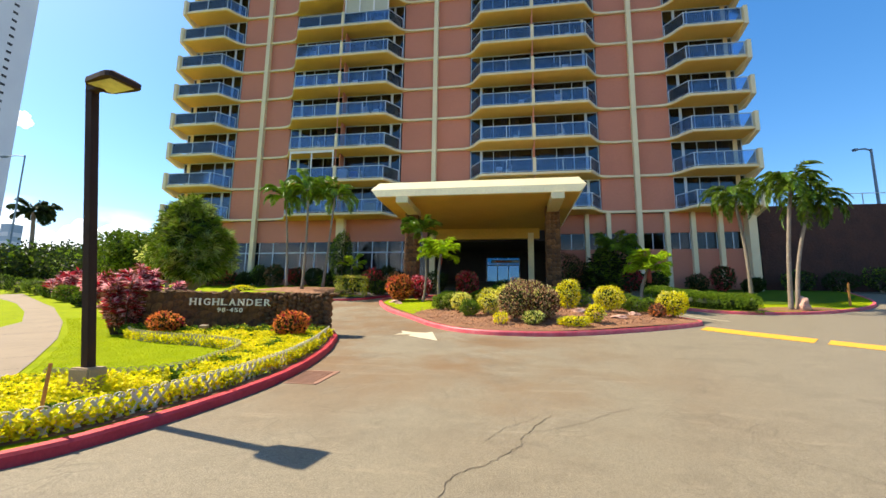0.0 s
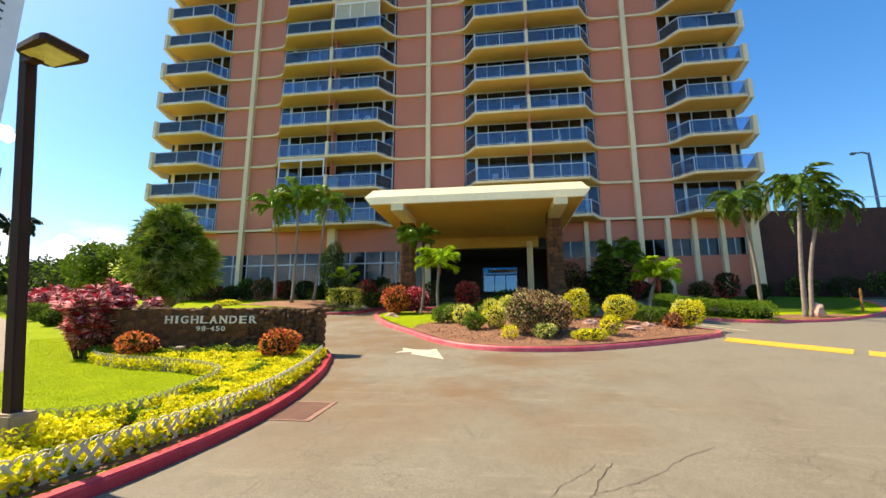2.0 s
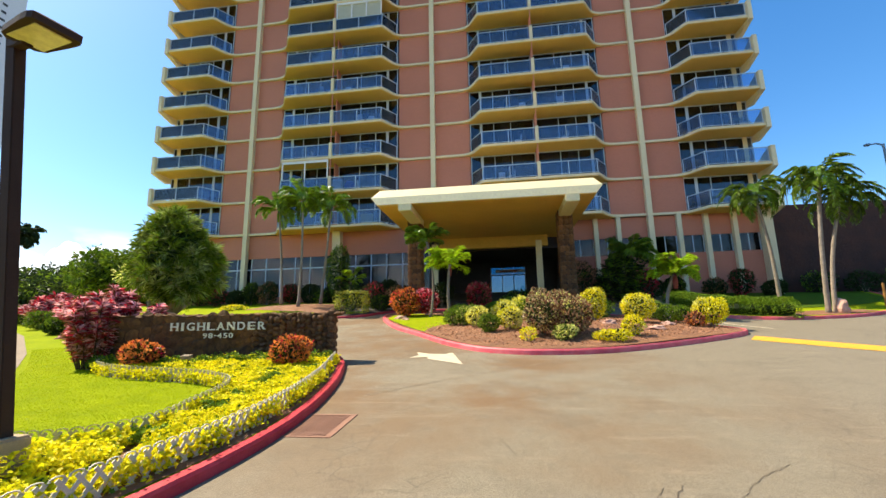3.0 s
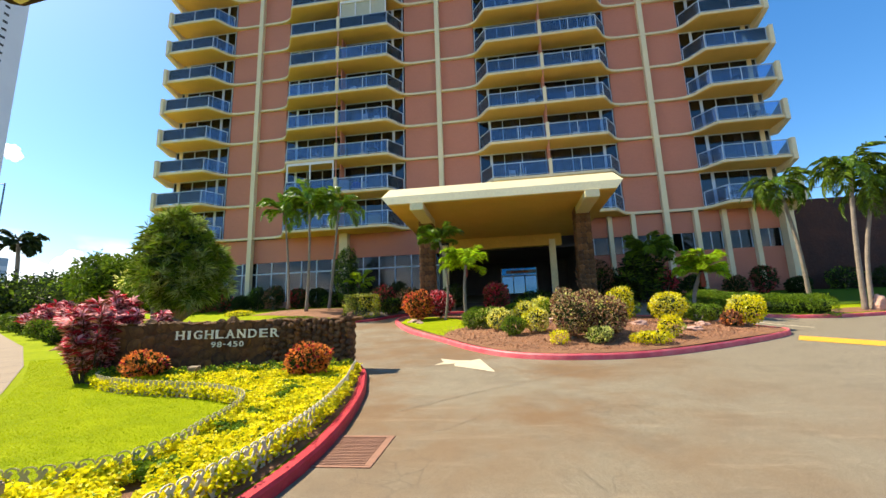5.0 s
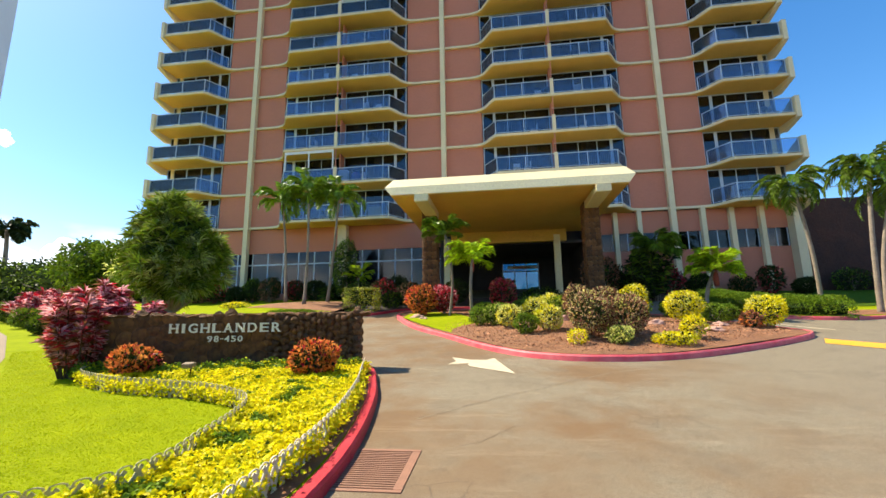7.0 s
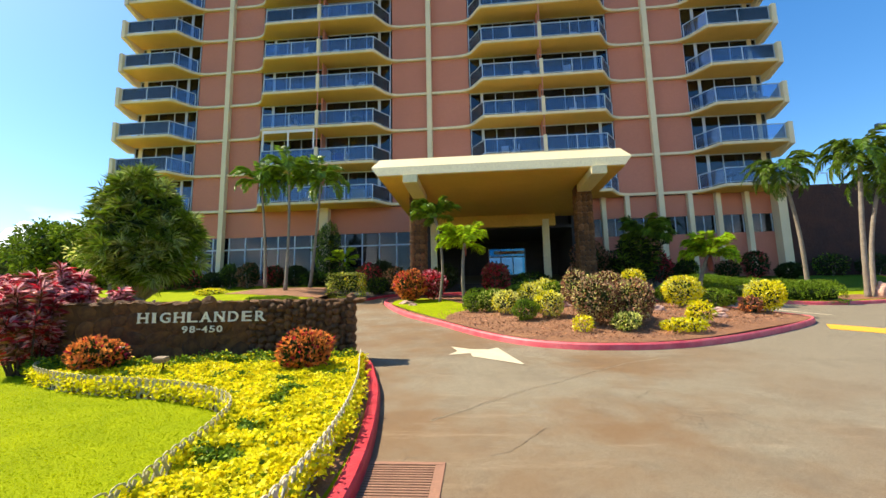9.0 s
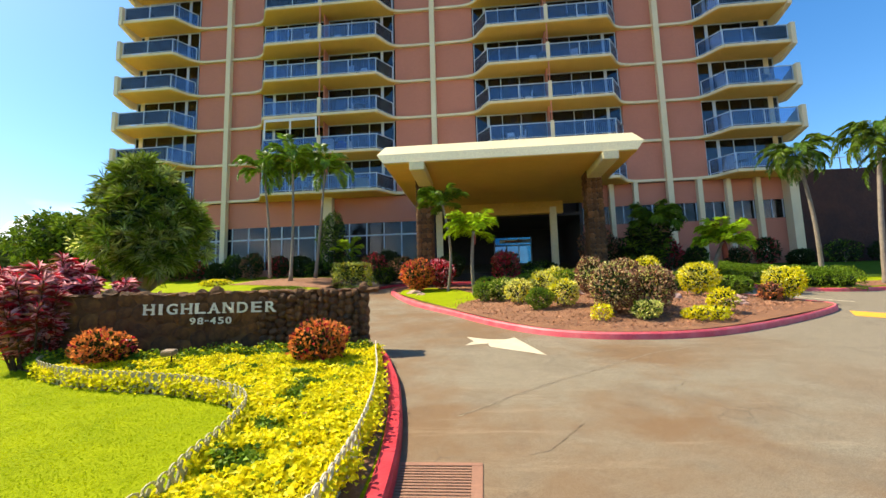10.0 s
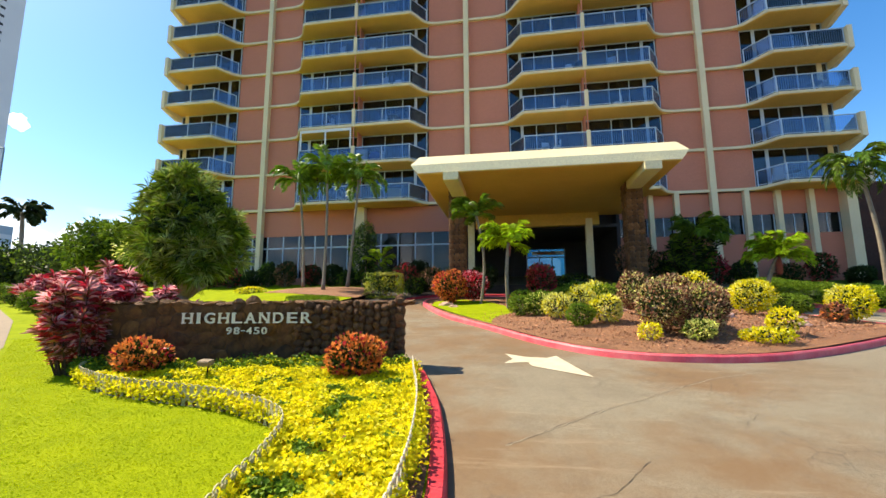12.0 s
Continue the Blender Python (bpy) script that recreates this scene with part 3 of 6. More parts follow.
def balcony_things():
    """Loose furniture and plants on some balconies, and the glazed-in ones."""
    rnd = random.Random(12)

    def chair():
        root = new("balcony_chair")
        bm = bmesh.new()
        box(bm, -0.24, 0.24, -0.24, 0.24, 0.4, 0.44, bevel=0.01)
        mesh_ob("seat", bm, "tower", root)
        bm = bmesh.new()
        box(bm, -0.24, 0.24, 0.2, 0.25, 0.44, 0.85, bevel=0.01)
        mesh_ob("backrest", bm, "tower", root)
        for x in (-0.21, 0.21):
            for y in (-0.21, 0.21):
                bm = bmesh.new()
                box(bm, x - 0.02, x + 0.02, y - 0.02, y + 0.02, 0, 0.4)
                mesh_ob("leg", bm, "tower", root)
        return tagged(root, "plain pale chair on a tower balcony", "chair", "balcony chairs")

    def table():
        root = new("balcony_table")
        bm = bmesh.new()
        prism(bm, [(0.4 * math.cos(a), 0.4 * math.sin(a)) for a in np.linspace(0, math.tau, 16, endpoint=False)], 0.68, 0.72)
        mesh_ob("tabletop", bm, "curtain", root)
        bm = bmesh.new()
        tube(bm, [(0, 0, 0), (0, 0, 0.68)], [0.03, 0.03], 8)
        mesh_ob("leg", bm, "white", root)
        return tagged(root, "small round table on a tower balcony", "table", "balcony tables")

    masters = [chair(), table()]
    spots = [(x, w, k) for x, w in ((-12.2, 1), (-16.2, 1), (3.9, 1), (0.2, 1), (14.9, 1), (-27.2, 1)) for k in range(1, 9)]
    rnd.shuffle(spots)
    for x, w, k in spots[:30]:
        dx = rnd.uniform(-1.0, 1.0)
        for j in range(rnd.choice((1, 2))):
            copy_thing(masters[rnd.random() < 0.3], pose(x + dx + j * 0.75, FACE - 0.95, level(k), 0, 0, rnd.choice((0, 90, -90, 160))))
    for m in masters:
        for c in list(m.children):
            bpy.data.objects.remove(c)
        bpy.data.objects.remove(m)
    for x0, x1, k, mullions, blind in ((-18.2, -14.3, 2, 1, 0), (-14.0, -10.05, 7, 2, 1), (2.1, 6.1, 8, 2, 1)):
        y = FACE - 1.62
        bm = bmesh.new()
        for x in np.linspace(x0 + 0.05, x1 - 0.05, mullions + 2):
            box(bm, x - 0.05, x + 0.05, y - 0.04, y + 0.04, level(k) + 1.09, level(k + 1) - 0.211)
        box(bm, x0, x1, y - 0.041, y + 0.041, level(k + 1) - 0.42, level(k + 1) - 0.212)
        tower_part("balcony_glazing", bm, "tower", "white-framed glazing that closes in a balcony")
        if blind:
            bm = bmesh.new()
            box(bm, x0 + 0.1, x1 - 0.1, y + 0.06, y + 0.08, level(k) + 0.9, level(k + 1) - 0.25)
            tower_part("blind", bm, "blind", "pale green-cream roller blind")
    bm = bmesh.new()
    box(bm, -13.95, -13.2, FACE - 1.5, FACE - 1.1, level(2), level(2) + 0.95, bevel=0.03)
    mesh_ob("balcony_cabinet", bm, "tower", None, "pale cabinet on a tower balcony", "cabinet")
    bm = bmesh.new()
    box(bm, -11.6, -10.7, FACE - 1.45, FACE - 1.05, level(1), level(1) + 0.8, bevel=0.02)
    mesh_ob("balcony_box", bm, "blind", None, "pale storage box on a tower balcony", "box")
    bm = bmesh.new()
    bmesh.ops.create_icosphere(bm, subdivisions=2, radius=0.45)
    mesh_ob("balcony_cover", bm, "blue_cloth", None, "blue cloth-covered bundle on a tower balcony", "cover", at=(-12.7, FACE - 1.0, level(2) + 0.45))


balcony_things()


# ---- ground storey ----
def build_base():
    def wall(x0, x1, z0, z1, y=FACE + 0.1):
        bm = bmesh.new()
        box(bm, x0, x1, y, y + 0.25, z0, z1)
        tower_part("wall", bm, "pink")

    # right wing
    wall(3.6, END_R - 0.05, 3.0, 6.6)
    wall(3.6, END_R - 0.05, 7.85, level(1) - 0.2)
    posts = [5.9, 7.5, 9.7, 11.65, 13.45, 15.3]
    for x in posts:
        if x != 9.7:
            bm = bmesh.new()
            box(bm, x - 0.15, x + 0.15, FACE - 0.25, FACE + 0.1, 3.0, level(1) - 0.155)
            tower_part("column", bm, "cream")
    bm = bmesh.new()
    box(bm, 16.95, 17.5, FACE - 0.6, FACE + 0.1, 3.0, level(1) - 0.155)
    tower_part("column", bm, "cream")
    edges = [3.6] + posts + [17.1]
    for a, b in zip(edges, edges[1:]):
        m = (a + b) / 2
        for x in (m, a + 0.2, b - 0.2):
            bm = bmesh.new()
            box(bm, x - 0.028, x + 0.028, FACE + 0.12, FACE + 0.22, 6.6, 7.85)
            tower_part("mullion", bm, "white")
        bm = bmesh.new()
        box(bm, a + 0.1, b - 0.1, FACE + 0.17, FACE + 0.18, 6.601, 7.849)
        tower_part("pane", bm, "low_glass").visible_shadow = False
    # left wing
    wall(END_L + 0.3, -6.3, 7.45, level(1) - 0.2)
    wall(END_L + 0.3, -6.3, 3.0, 4.3)
    for x in np.arange(-29.0, -6.3, 1.27):
        bm = bmesh.new()
        box(bm, x - 0.04, x + 0.04, FACE + 0.1, FACE + 0.2, 4.3, 7.45)
        tower_part("mullion", bm, "white")
    bm = bmesh.new()
    box(bm, END_L + 0.3, -6.3, FACE + 0.11, FACE + 0.19, 6.5, 6.6)
    tower_part("window_frame", bm, "white")
    bm = bmesh.new()
    box(bm, END_L + 0.3, -6.3, FACE + 0.14, FACE + 0.15, 4.3, 7.45)
    tower_part("pane", bm, "low_glass").visible_shadow = False
    bm = bmesh.new()
    box(bm, -14.25, -13.6, FACE - 0.5, FACE + 0.1, 3.0, level(1) - 0.155)
    tower_part("column", bm, "cream")
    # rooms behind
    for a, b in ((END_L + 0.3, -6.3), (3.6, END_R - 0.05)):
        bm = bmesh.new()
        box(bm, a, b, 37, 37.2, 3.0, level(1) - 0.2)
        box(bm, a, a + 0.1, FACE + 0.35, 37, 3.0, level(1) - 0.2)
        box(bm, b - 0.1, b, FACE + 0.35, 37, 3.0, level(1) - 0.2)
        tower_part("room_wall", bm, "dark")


build_base()


# ---- entrance canopy ----
def build_canopy():
    root = empty("entrance_canopy", (-1.75, 26, 3.0), "cream flat-roofed porte-cochere over the drive on lava stone columns", "canopy")

    def part(name, bm, material, label=""):
        for v in bm.verts:
            v.co -= Vector((-1.75, 26, 3.0))
        return mesh_ob(name, bm, material, root, label)

    bm = bmesh.new()
    rows = [(22.35, 8.82, 0.0), (21.95, 8.32, 0.33), (21.85, 7.9, 0.0)]
    back = 31.8
    front = [[bm.verts.new((-7.25 - o, y, z)), bm.verts.new((3.65 + o, y, z))] for y, z, o in rows]
    rear = [[bm.verts.new((-7.25 - o, back, z)), bm.verts.new((3.65 + o, back, z))] for y, z, o in rows]
    for i in range(2):
        bm.faces.new((front[i][0], front[i][1], front[i + 1][1], front[i + 1][0]))
        bm.faces.new((rear[i][0], rear[i][1], rear[i + 1][1], rear[i + 1][0]))
        for s in (0, 1):
            bm.faces.new((front[i][s], rear[i][s], rear[i + 1][s], front[i + 1][s]))
    bm.faces.new((front[0][0], front[0][1], rear[0][1], rear[0][0]))
    part("fascia", bm, "canopy", "cream painted fascia")
    bm = bmesh.new()
    box(bm, -7.24, 3.64, 21.87, back - 0.01, 7.86, 7.9)
    part("soffit", bm, "soffit", "cream soffit with yellow bounce light in its colour")
    for x in (-5.75, 2.5):
        bm = bmesh.new()
        box(bm, x - 0.33, x + 0.33, 21.72, 25.2, 7.5, 7.86, bevel=0.02)
        part("beam", bm, "canopy")
    bm = bmesh.new()
    box(bm, -5.42, 2.17, 30.9, 31.3, 7.1, 7.86)
    part("lintel", bm, "soffit")
    for x in (-5.72, 1.55):
        bm = bmesh.new()
        box(bm, x - 0.2, x + 0.2, 30.85, 31.25, 3.0, 7.5)
        part("post", bm, "canopy")
    for x in (-5.85, 2.5):
        bm = bmesh.new()
        box(bm, x - 0.36, x + 0.36, 24.6, 25.4, 2.2, 7.86)
        part("column", bm, "mortar", "dark lava stone column")


build_canopy()


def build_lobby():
    # walls and ceiling take near-black tones that paint in the lobby's gloom
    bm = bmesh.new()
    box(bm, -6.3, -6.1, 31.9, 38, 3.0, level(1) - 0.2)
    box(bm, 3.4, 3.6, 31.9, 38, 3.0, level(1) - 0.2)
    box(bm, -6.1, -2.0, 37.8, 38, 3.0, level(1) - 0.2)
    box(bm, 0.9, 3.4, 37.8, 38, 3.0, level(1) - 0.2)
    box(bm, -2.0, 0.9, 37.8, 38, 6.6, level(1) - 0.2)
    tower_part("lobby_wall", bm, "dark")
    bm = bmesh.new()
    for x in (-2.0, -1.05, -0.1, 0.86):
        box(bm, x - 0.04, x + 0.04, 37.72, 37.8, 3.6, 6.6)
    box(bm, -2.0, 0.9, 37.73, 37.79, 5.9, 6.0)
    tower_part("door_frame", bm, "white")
    # panel and strip are added; their colours stand in for light in the lobby
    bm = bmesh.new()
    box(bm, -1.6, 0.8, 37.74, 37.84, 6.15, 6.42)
    tower_part("door_header", bm, "letter", "pale panel added as painted light above the lobby doors")
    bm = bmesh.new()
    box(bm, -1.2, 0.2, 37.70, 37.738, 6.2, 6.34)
    tower_part("header_strip", bm, "orange_leaf", "orange strip added as painted light in the lobby")
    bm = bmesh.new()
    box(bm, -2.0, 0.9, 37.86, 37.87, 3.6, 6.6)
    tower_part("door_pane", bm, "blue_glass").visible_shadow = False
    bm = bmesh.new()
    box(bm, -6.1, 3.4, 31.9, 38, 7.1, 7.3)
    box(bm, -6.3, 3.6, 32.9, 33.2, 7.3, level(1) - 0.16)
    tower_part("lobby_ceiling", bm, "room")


build_lobby()

# ---- retaining wall ----
bm = bmesh.new()
box(bm, 18.4, 60, 34.2, 34.9, 2.5, 9.9)
mesh_ob("retaining_wall", bm, "retaining", None, "tall dark brown lava rock retaining wall", "wall", "structure")
bm = bmesh.new()
box(bm, 18.6, 60, 34.9, 60, 9.3, 9.88)
mesh_ob("terrace", bm, "concrete", None, "raised terrace behind the retaining wall", "terrace", "structure")


# ---- drain and road details ----
def build_drain():
    x0, x1, y0, y1 = -3.86, -3.12, 6.75, 7.74
    slope = math.atan(0.055 + 0.0036 * 7.2)
    root = empty("storm_drain", (x0, y0, ground_z(x0, y0)), "rusty red slatted storm drain grate set in the asphalt", "drain")
    root.matrix_world = pose(x0, y0, ground_z(x0, y0) - 0.004, math.degrees(slope))
    w, l = x1 - x0, y1 - y0
    bm = bmesh.new()
    for a in ((0, w, 0, 0.05), (0, w, l - 0.06, l), (0, 0.05, 0.05, l - 0.06), (w - 0.09, w, 0.05, l - 0.06)):
        box(bm, a[0], a[1], a[2], a[3], -0.02, 0.014, bevel=0.003)
    mesh_ob("frame", bm, "rust", root)
    bm = bmesh.new()
    box(bm, 0.05, w - 0.09, 0.05, l - 0.06, -0.02, 0.002)
    mesh_ob("sump", bm, "mortar", root)
    first = None
    for y in np.arange(0.085, l - 0.08, 0.045):
        if first is None:
            bm = bmesh.new()
            box(bm, 0.05, w - 0.09, -0.013, 0.013, 0.0, 0.012, bevel=0.003)
            first = mesh_ob("slat", bm, "rust", root)
            ob = first
        else:
            ob = new("slat", first.data)
            ob.parent = root
        ob.location = (0, y, 0.0)


build_drain()


def strip(name, points, width, material, label, category, lift=0.006, wander=0.0, seed=0):
    rnd = random.Random(seed)
    path = smooth_path([(x, y, 0) for x, y in points], 0.06)
    verts, faces = [], []
    off = 0
    for i, p in enumerate(path):
        a, b = path[max(i - 1, 0)], path[min(i + 1, len(path) - 1)]
        d = (b - a).normalized()
        q = Vector((-d.y, d.x, 0))
        off = off * 0.7 + rnd.uniform(-wander, wander)
        w = width * rnd.uniform(0.45, 1.1) / 2
        for s in (-1, 1):
            v = p + q * (off + s * w)
            verts.append((v.x, v.y, ground_z(v.x, v.y) + lift))
    for i in range(len(path) - 1):
        faces.append((2 * i, 2 * i + 1, 2 * i + 3, 2 * i + 2))
    return data_ob(name, verts, faces, material, None, label, category, "structure")


CRACKS = [([(-0.55, 3.2), (-0.49, 3.77), (-0.36, 3.99), (-0.19, 4.16), (-0.03, 4.47), (0.1, 4.71), (0.19, 5.04), (0.38, 5.4), (0.56, 5.71)], 0.013),
          ([(0.19, 5.04), (0.62, 5.31), (1.08, 5.77), (1.7, 6.31)], 0.009), ([(-0.26, 4.71), (-0.03, 5.19), (0.35, 5.67)], 0.008),
          ([(-2.71, 7.9), (-2.43, 8.09), (-2.25, 8.35), (-2.06, 8.61)], 0.009), ([(-0.78, 9.63), (-0.57, 9.89), (-0.38, 10.1)], 0.008),
          ([(2.57, 5.01), (2.64, 4.78), (2.85, 4.59), (3.02, 4.39), (3.2, 4.1)], 0.008)]
for i, (pts, w) in enumerate(CRACKS):
    strip("road_crack", pts, w * 0.8, "crack", "thin dark crack in the asphalt", "crack", 0.005, w * 2.2, i)
strip("road_seam", [(-3.4, 8.85), (-3.08, 9.17), (-2.07, 10.19), (-1.55, 10.6), (-1.03, 11.1), (-0.06, 11.85), (0.85, 12.35)], 0.028, "scuff", "pale patching seam across the asphalt", "seam", 0.004, 0.015, 9)
strip("road_seam", [(-3.38, 8.88), (-3.06, 9.2), (-2.05, 10.22), (-1.53, 10.63), (-1.01, 11.13), (-0.04, 11.88)], 0.012, "crack", "dark joint beside the patching seam", "seam", 0.004, 0.01, 19)
strip("white_line", [(7.6, 20.6), (8.1, 19.4), (8.6, 18.6)], 0.14, "arrow", "worn white painted line beside the island", "road marking", 0.008)


for k, (x, y) in enumerate([(-7.4, 5.4), (-8.5, 6.5), (-9.6, 7.6), (-10.8, 8.7), (-12.0, 9.85), (-13.3, 11.0), (-14.7, 12.15), (-16.2, 13.4), (-18.0, 14.8), (-20.0, 16.3), (-22.2, 17.8)]):
    wide = 1.5 + 0.03 * k
    strip("footpath_joint", [(x - 0.02, y + 0.02), (x - wide * 0.35, y - wide * 0.36), (x - wide * 0.72, y - wide * 0.7)], 0.022, "mortar", "dark joint across the concrete footpath", "joint", 0.13, 0.0, k)


# ---- sign wall ----
WALL_B, WALL_DIR = Vector((-5.35, 11.98, 0)), Vector((-0.984, -0.18, 0)).normalized()
WALL_LEN, WALL_TOP = 6.0, 2.1


def build_sign():
    a = WALL_B + WALL_DIR * WALL_LEN
    turn = math.degrees(math.atan2(-WALL_DIR.y, -WALL_DIR.x))
    root = empty("sign_wall", (a.x, a.y, 0.62), "low dark lava rock sign wall with cream serif lettering", "sign wall")
    root.matrix_world = pose(a.x, a.y, 0.62, 0, 0, turn)
    top = WALL_TOP - 0.62
    bm = bmesh.new()
    box(bm, 0.05, WALL_LEN - 0.06, 0.04, 0.5, -0.1, top - 0.06)
    mesh_ob("core", bm, "lava_face", root)
    rnd = random.Random(5)
    meshes, faces = [], []
    for k in range(7):
        bm = bmesh.new()
        bmesh.ops.create_icosphere(bm, subdivisions=2, radius=0.5)
        for v in bm.verts:
            c = v.co
            q = max(abs(c.x), abs(c.y), abs(c.z))
            c *= 1 + 0.22 * (0.5 / max(q, 0.2) - 1)
            c += Vector([noise.noise(c * 2.3 + Vector((k * 9 + j * 3, 0, 0))) * 0.16 for j in range(3)])
        me = bpy.data.meshes.new("stone")
        bm.to_mesh(me)
        bm.free()
        me.materials.append(M["lava"])
        meshes.append(me)
        flat = me.copy()
        flat.materials[0] = M["lava_face"]
        faces.append(flat)

    def stone(x, y, z, sx, sy, sz):
        ob = new("stone", rnd.choice(meshes if x > 3.95 else faces))
        ob.parent = root
        ob.matrix_basis = Matrix.LocRotScale((x, y, z), Euler((rnd.uniform(-0.15, 0.15), rnd.uniform(-0.3, 0.3), rnd.uniform(-0.15, 0.15))), (sx, sy, sz))

    x = 0.1
    while x < WALL_LEN:
        rough = x > 3.95
        w = rnd.uniform(0.11, 0.19) if rough else rnd.uniform(0.26, 0.42)
        z = rnd.uniform(0.0, 0.12)
        while z < top - 0.12:
            h = rnd.uniform(0.10, 0.17) if rough else rnd.uniform(0.2, 0.36)
            stone(x + w / 2 + rnd.uniform(-0.03, 0.03), 0.03 if rough else 0.062, z + h / 2, w * 1.17, 0.2 if rough else 0.10, h * 1.2)
            z += h
        x += w
    x = 0.0
    while x < WALL_LEN:
        w = rnd.uniform(0.16, 0.3)
        for y in (0.15, 0.38):
            stone(x + w / 2, y, top - 0.04 + rnd.uniform(-0.006, 0.006), w * 1.3, 0.32, 0.06 if x < 3.9 else 0.09)
        x += w
    for y in (0.1, 0.3, 0.47):
        z = 0.0
        while z < top - 0.05:
            h = rnd.uniform(0.15, 0.28)
            stone(WALL_LEN - 0.03, y, z + h / 2, 0.2, 0.26, h * 1.15)
            z += h
    # the canopy's columns are faced with the same stone
    canopy = bpy.data.objects["entrance_canopy"]
    for cx in (-5.85, 2.5):
        for x0, x1, y0, y1 in ((cx - 0.36, cx + 0.36, 24.6, 24.6), (cx - 0.36, cx - 0.36, 24.6, 25.4), (cx + 0.36, cx + 0.36, 24.6, 25.4)):
            z = 2.2
            while z < 7.75:
                h = rnd.uniform(0.2, 0.34)
                for k in range(3):
                    t = (k + 0.5) / 3
                    ob = new("stone", rnd.choice(meshes))
                    ob.parent = canopy
                    ob.matrix_basis = Matrix.LocRotScale((x0 + (x1 - x0) * t + 1.75, y0 + (y1 - y0) * t - 26, z + h / 2 - 3.0), Euler((rnd.uniform(-0.1, 0.1), rnd.uniform(-0.1, 0.1), 0)), (0.3 if y0 == y1 else 0.12, 0.12 if y0 == y1 else 0.32, h * 1.15))
                z += h
    # lettering
    serifs = {"H": (0.13, 0.87), "I": (0.5,), "L": (0.2,), "A": (0.08, 0.92), "N": (0.13, 0.87), "D": (0.16,), "E": (0.16,), "R": (0.16, 0.86)}

    def letters(text, x0, x1, z0, z1):
        n = len(text)
        for i, ch in enumerate(text):
            cu = bpy.data.curves.new("letter", "FONT")
            cu.body, cu.extrude, cu.offset = ch, 0.03, 0.014
            tmp = bpy.data.objects.new("letter", cu)
            me = bpy.data.meshes.new_from_object(tmp)
            bpy.data.objects.remove(tmp)
            co = np.array([v.co[:] for v in me.vertices])
            lo, hi = co.min(0), co.max(0)
            share = [{"I": 0.62, "-": 0.7, "L": 0.95}.get(q, 1.06) for q in text]
            cell = (x1 - x0) / sum(share)
            wide = {"I": 0.24, "-": 0.5}.get(ch, 0.78) * cell
            bm = bmesh.new()
            bm.from_mesh(me)
            high = (z1 - z0) if ch != "-" else (z1 - z0) * 0.14
            base = z0 if ch != "-" else (z0 + z1) / 2 - high / 2
            cx = x0 + (sum(share[:i]) + share[i] / 2) * cell
            for v in bm.verts:
                u, t = (v.co.x - lo[0]) / (hi[0] - lo[0]), (v.co.y - lo[1]) / max(hi[1] - lo[1], 1e-6)
                v.co = Vector((cx + (u - 0.5) * wide, -0.075 - v.co.z * 0.4, base + t * high))
            if ch in serifs:
                for u in serifs[ch]:
                    for up in (0, 1):
                        if (ch == "A" and up) or (ch == "R" and up and u > 0.5):
                            continue
                        c = cx + (u - 0.5) * wide
                        zz = base + up * high * 0.9
                        box(bm, c - cell * 0.15, c + cell * 0.15, -0.086, -0.064, zz, zz + high * 0.1)
            mesh_ob("letter", bm, "letter", root)
            bpy.data.meshes.remove(me)

    z = lambda h: h - 0.62
    letters("HIGHLANDER", 2.0, 4.405, z(1.69), z(1.885))
    letters("98-450", 2.825, 3.595, z(1.495), z(1.62))


build_sign()


# ---- lamp post ----
def build_lamp_post():
    bx, by = -5.38, 4.88
    root = empty("street_lamp", (bx, by, ground_z(bx, by)), "dark bronze square street lamp on a concrete footing", "street lamp")
    g = ground_z(bx, by)
    bm = bmesh.new()
    box(bm, -0.15, 0.15, -0.14, 0.14, -0.1, 0.56, bevel=0.02)
    mesh_ob("footing", bm, "footing", root, "warm beige concrete footing")
    lean = -0.115
    bm = bmesh.new()
    vs = box(bm, -0.058, 0.058, -0.058, 0.058, 0.48, 4.55, bevel=0.008)
    for v in bm.verts:
        v.co.x += lean * (v.co.z - 0.48)
        v.co.y -= 0.03 * (v.co.z - 0.48)
    mesh_ob("post", bm, "post", root)
    tx = lean * 4.05
    # the flat head: a tapering housing with a rounded back and a lens beneath
    head = new("head")
    head.parent = root
    head.matrix_basis = pose(tx + 0.13, -0.16, 4.38, 0, 4, -14)
    bm = bmesh.new()
    outline = [(0.0, -0.12), (0.08, -0.18), (0.5, -0.22), (0.6, -0.22), (0.66, -0.2), (0.66, 0.2), (0.6, 0.22), (0.5, 0.22), (0.08, 0.18), (0.0, 0.12)]
    low = [bm.verts.new((x, y, -0.02)) for x, y in outline]
    mid = [bm.verts.new((x, y, 0.05)) for x, y in outline]
    up = [bm.verts.new((0.4 + (x - 0.4) * 0.8, y * 0.7, 0.13 - 0.12 * abs(x - 0.3))) for x, y in outline]
    bm.faces.new(low)
    bm.faces.new(up)
    n = len(outline)
    for a, b in ((low, mid), (mid, up)):
        for i in range(n):
            bm.faces.new((a[i], a[(i + 1) % n], b[(i + 1) % n], b[i]))
    mesh_ob("housing", bm, "post", head)
    bm = bmesh.new()
    box(bm, 0.1, 0.6, -0.15, 0.15, -0.035, -0.021, bevel=0.004)
    mesh_ob("lens", bm, "lens", head, "yellowed flat lens")
    bm = bmesh.new()
    box(bm, -0.14, 0.14, -0.05, 0.05, -0.06, 0.06, bevel=0.01)
    mesh_ob("bracket", bm, "post", head)


build_lamp_post()


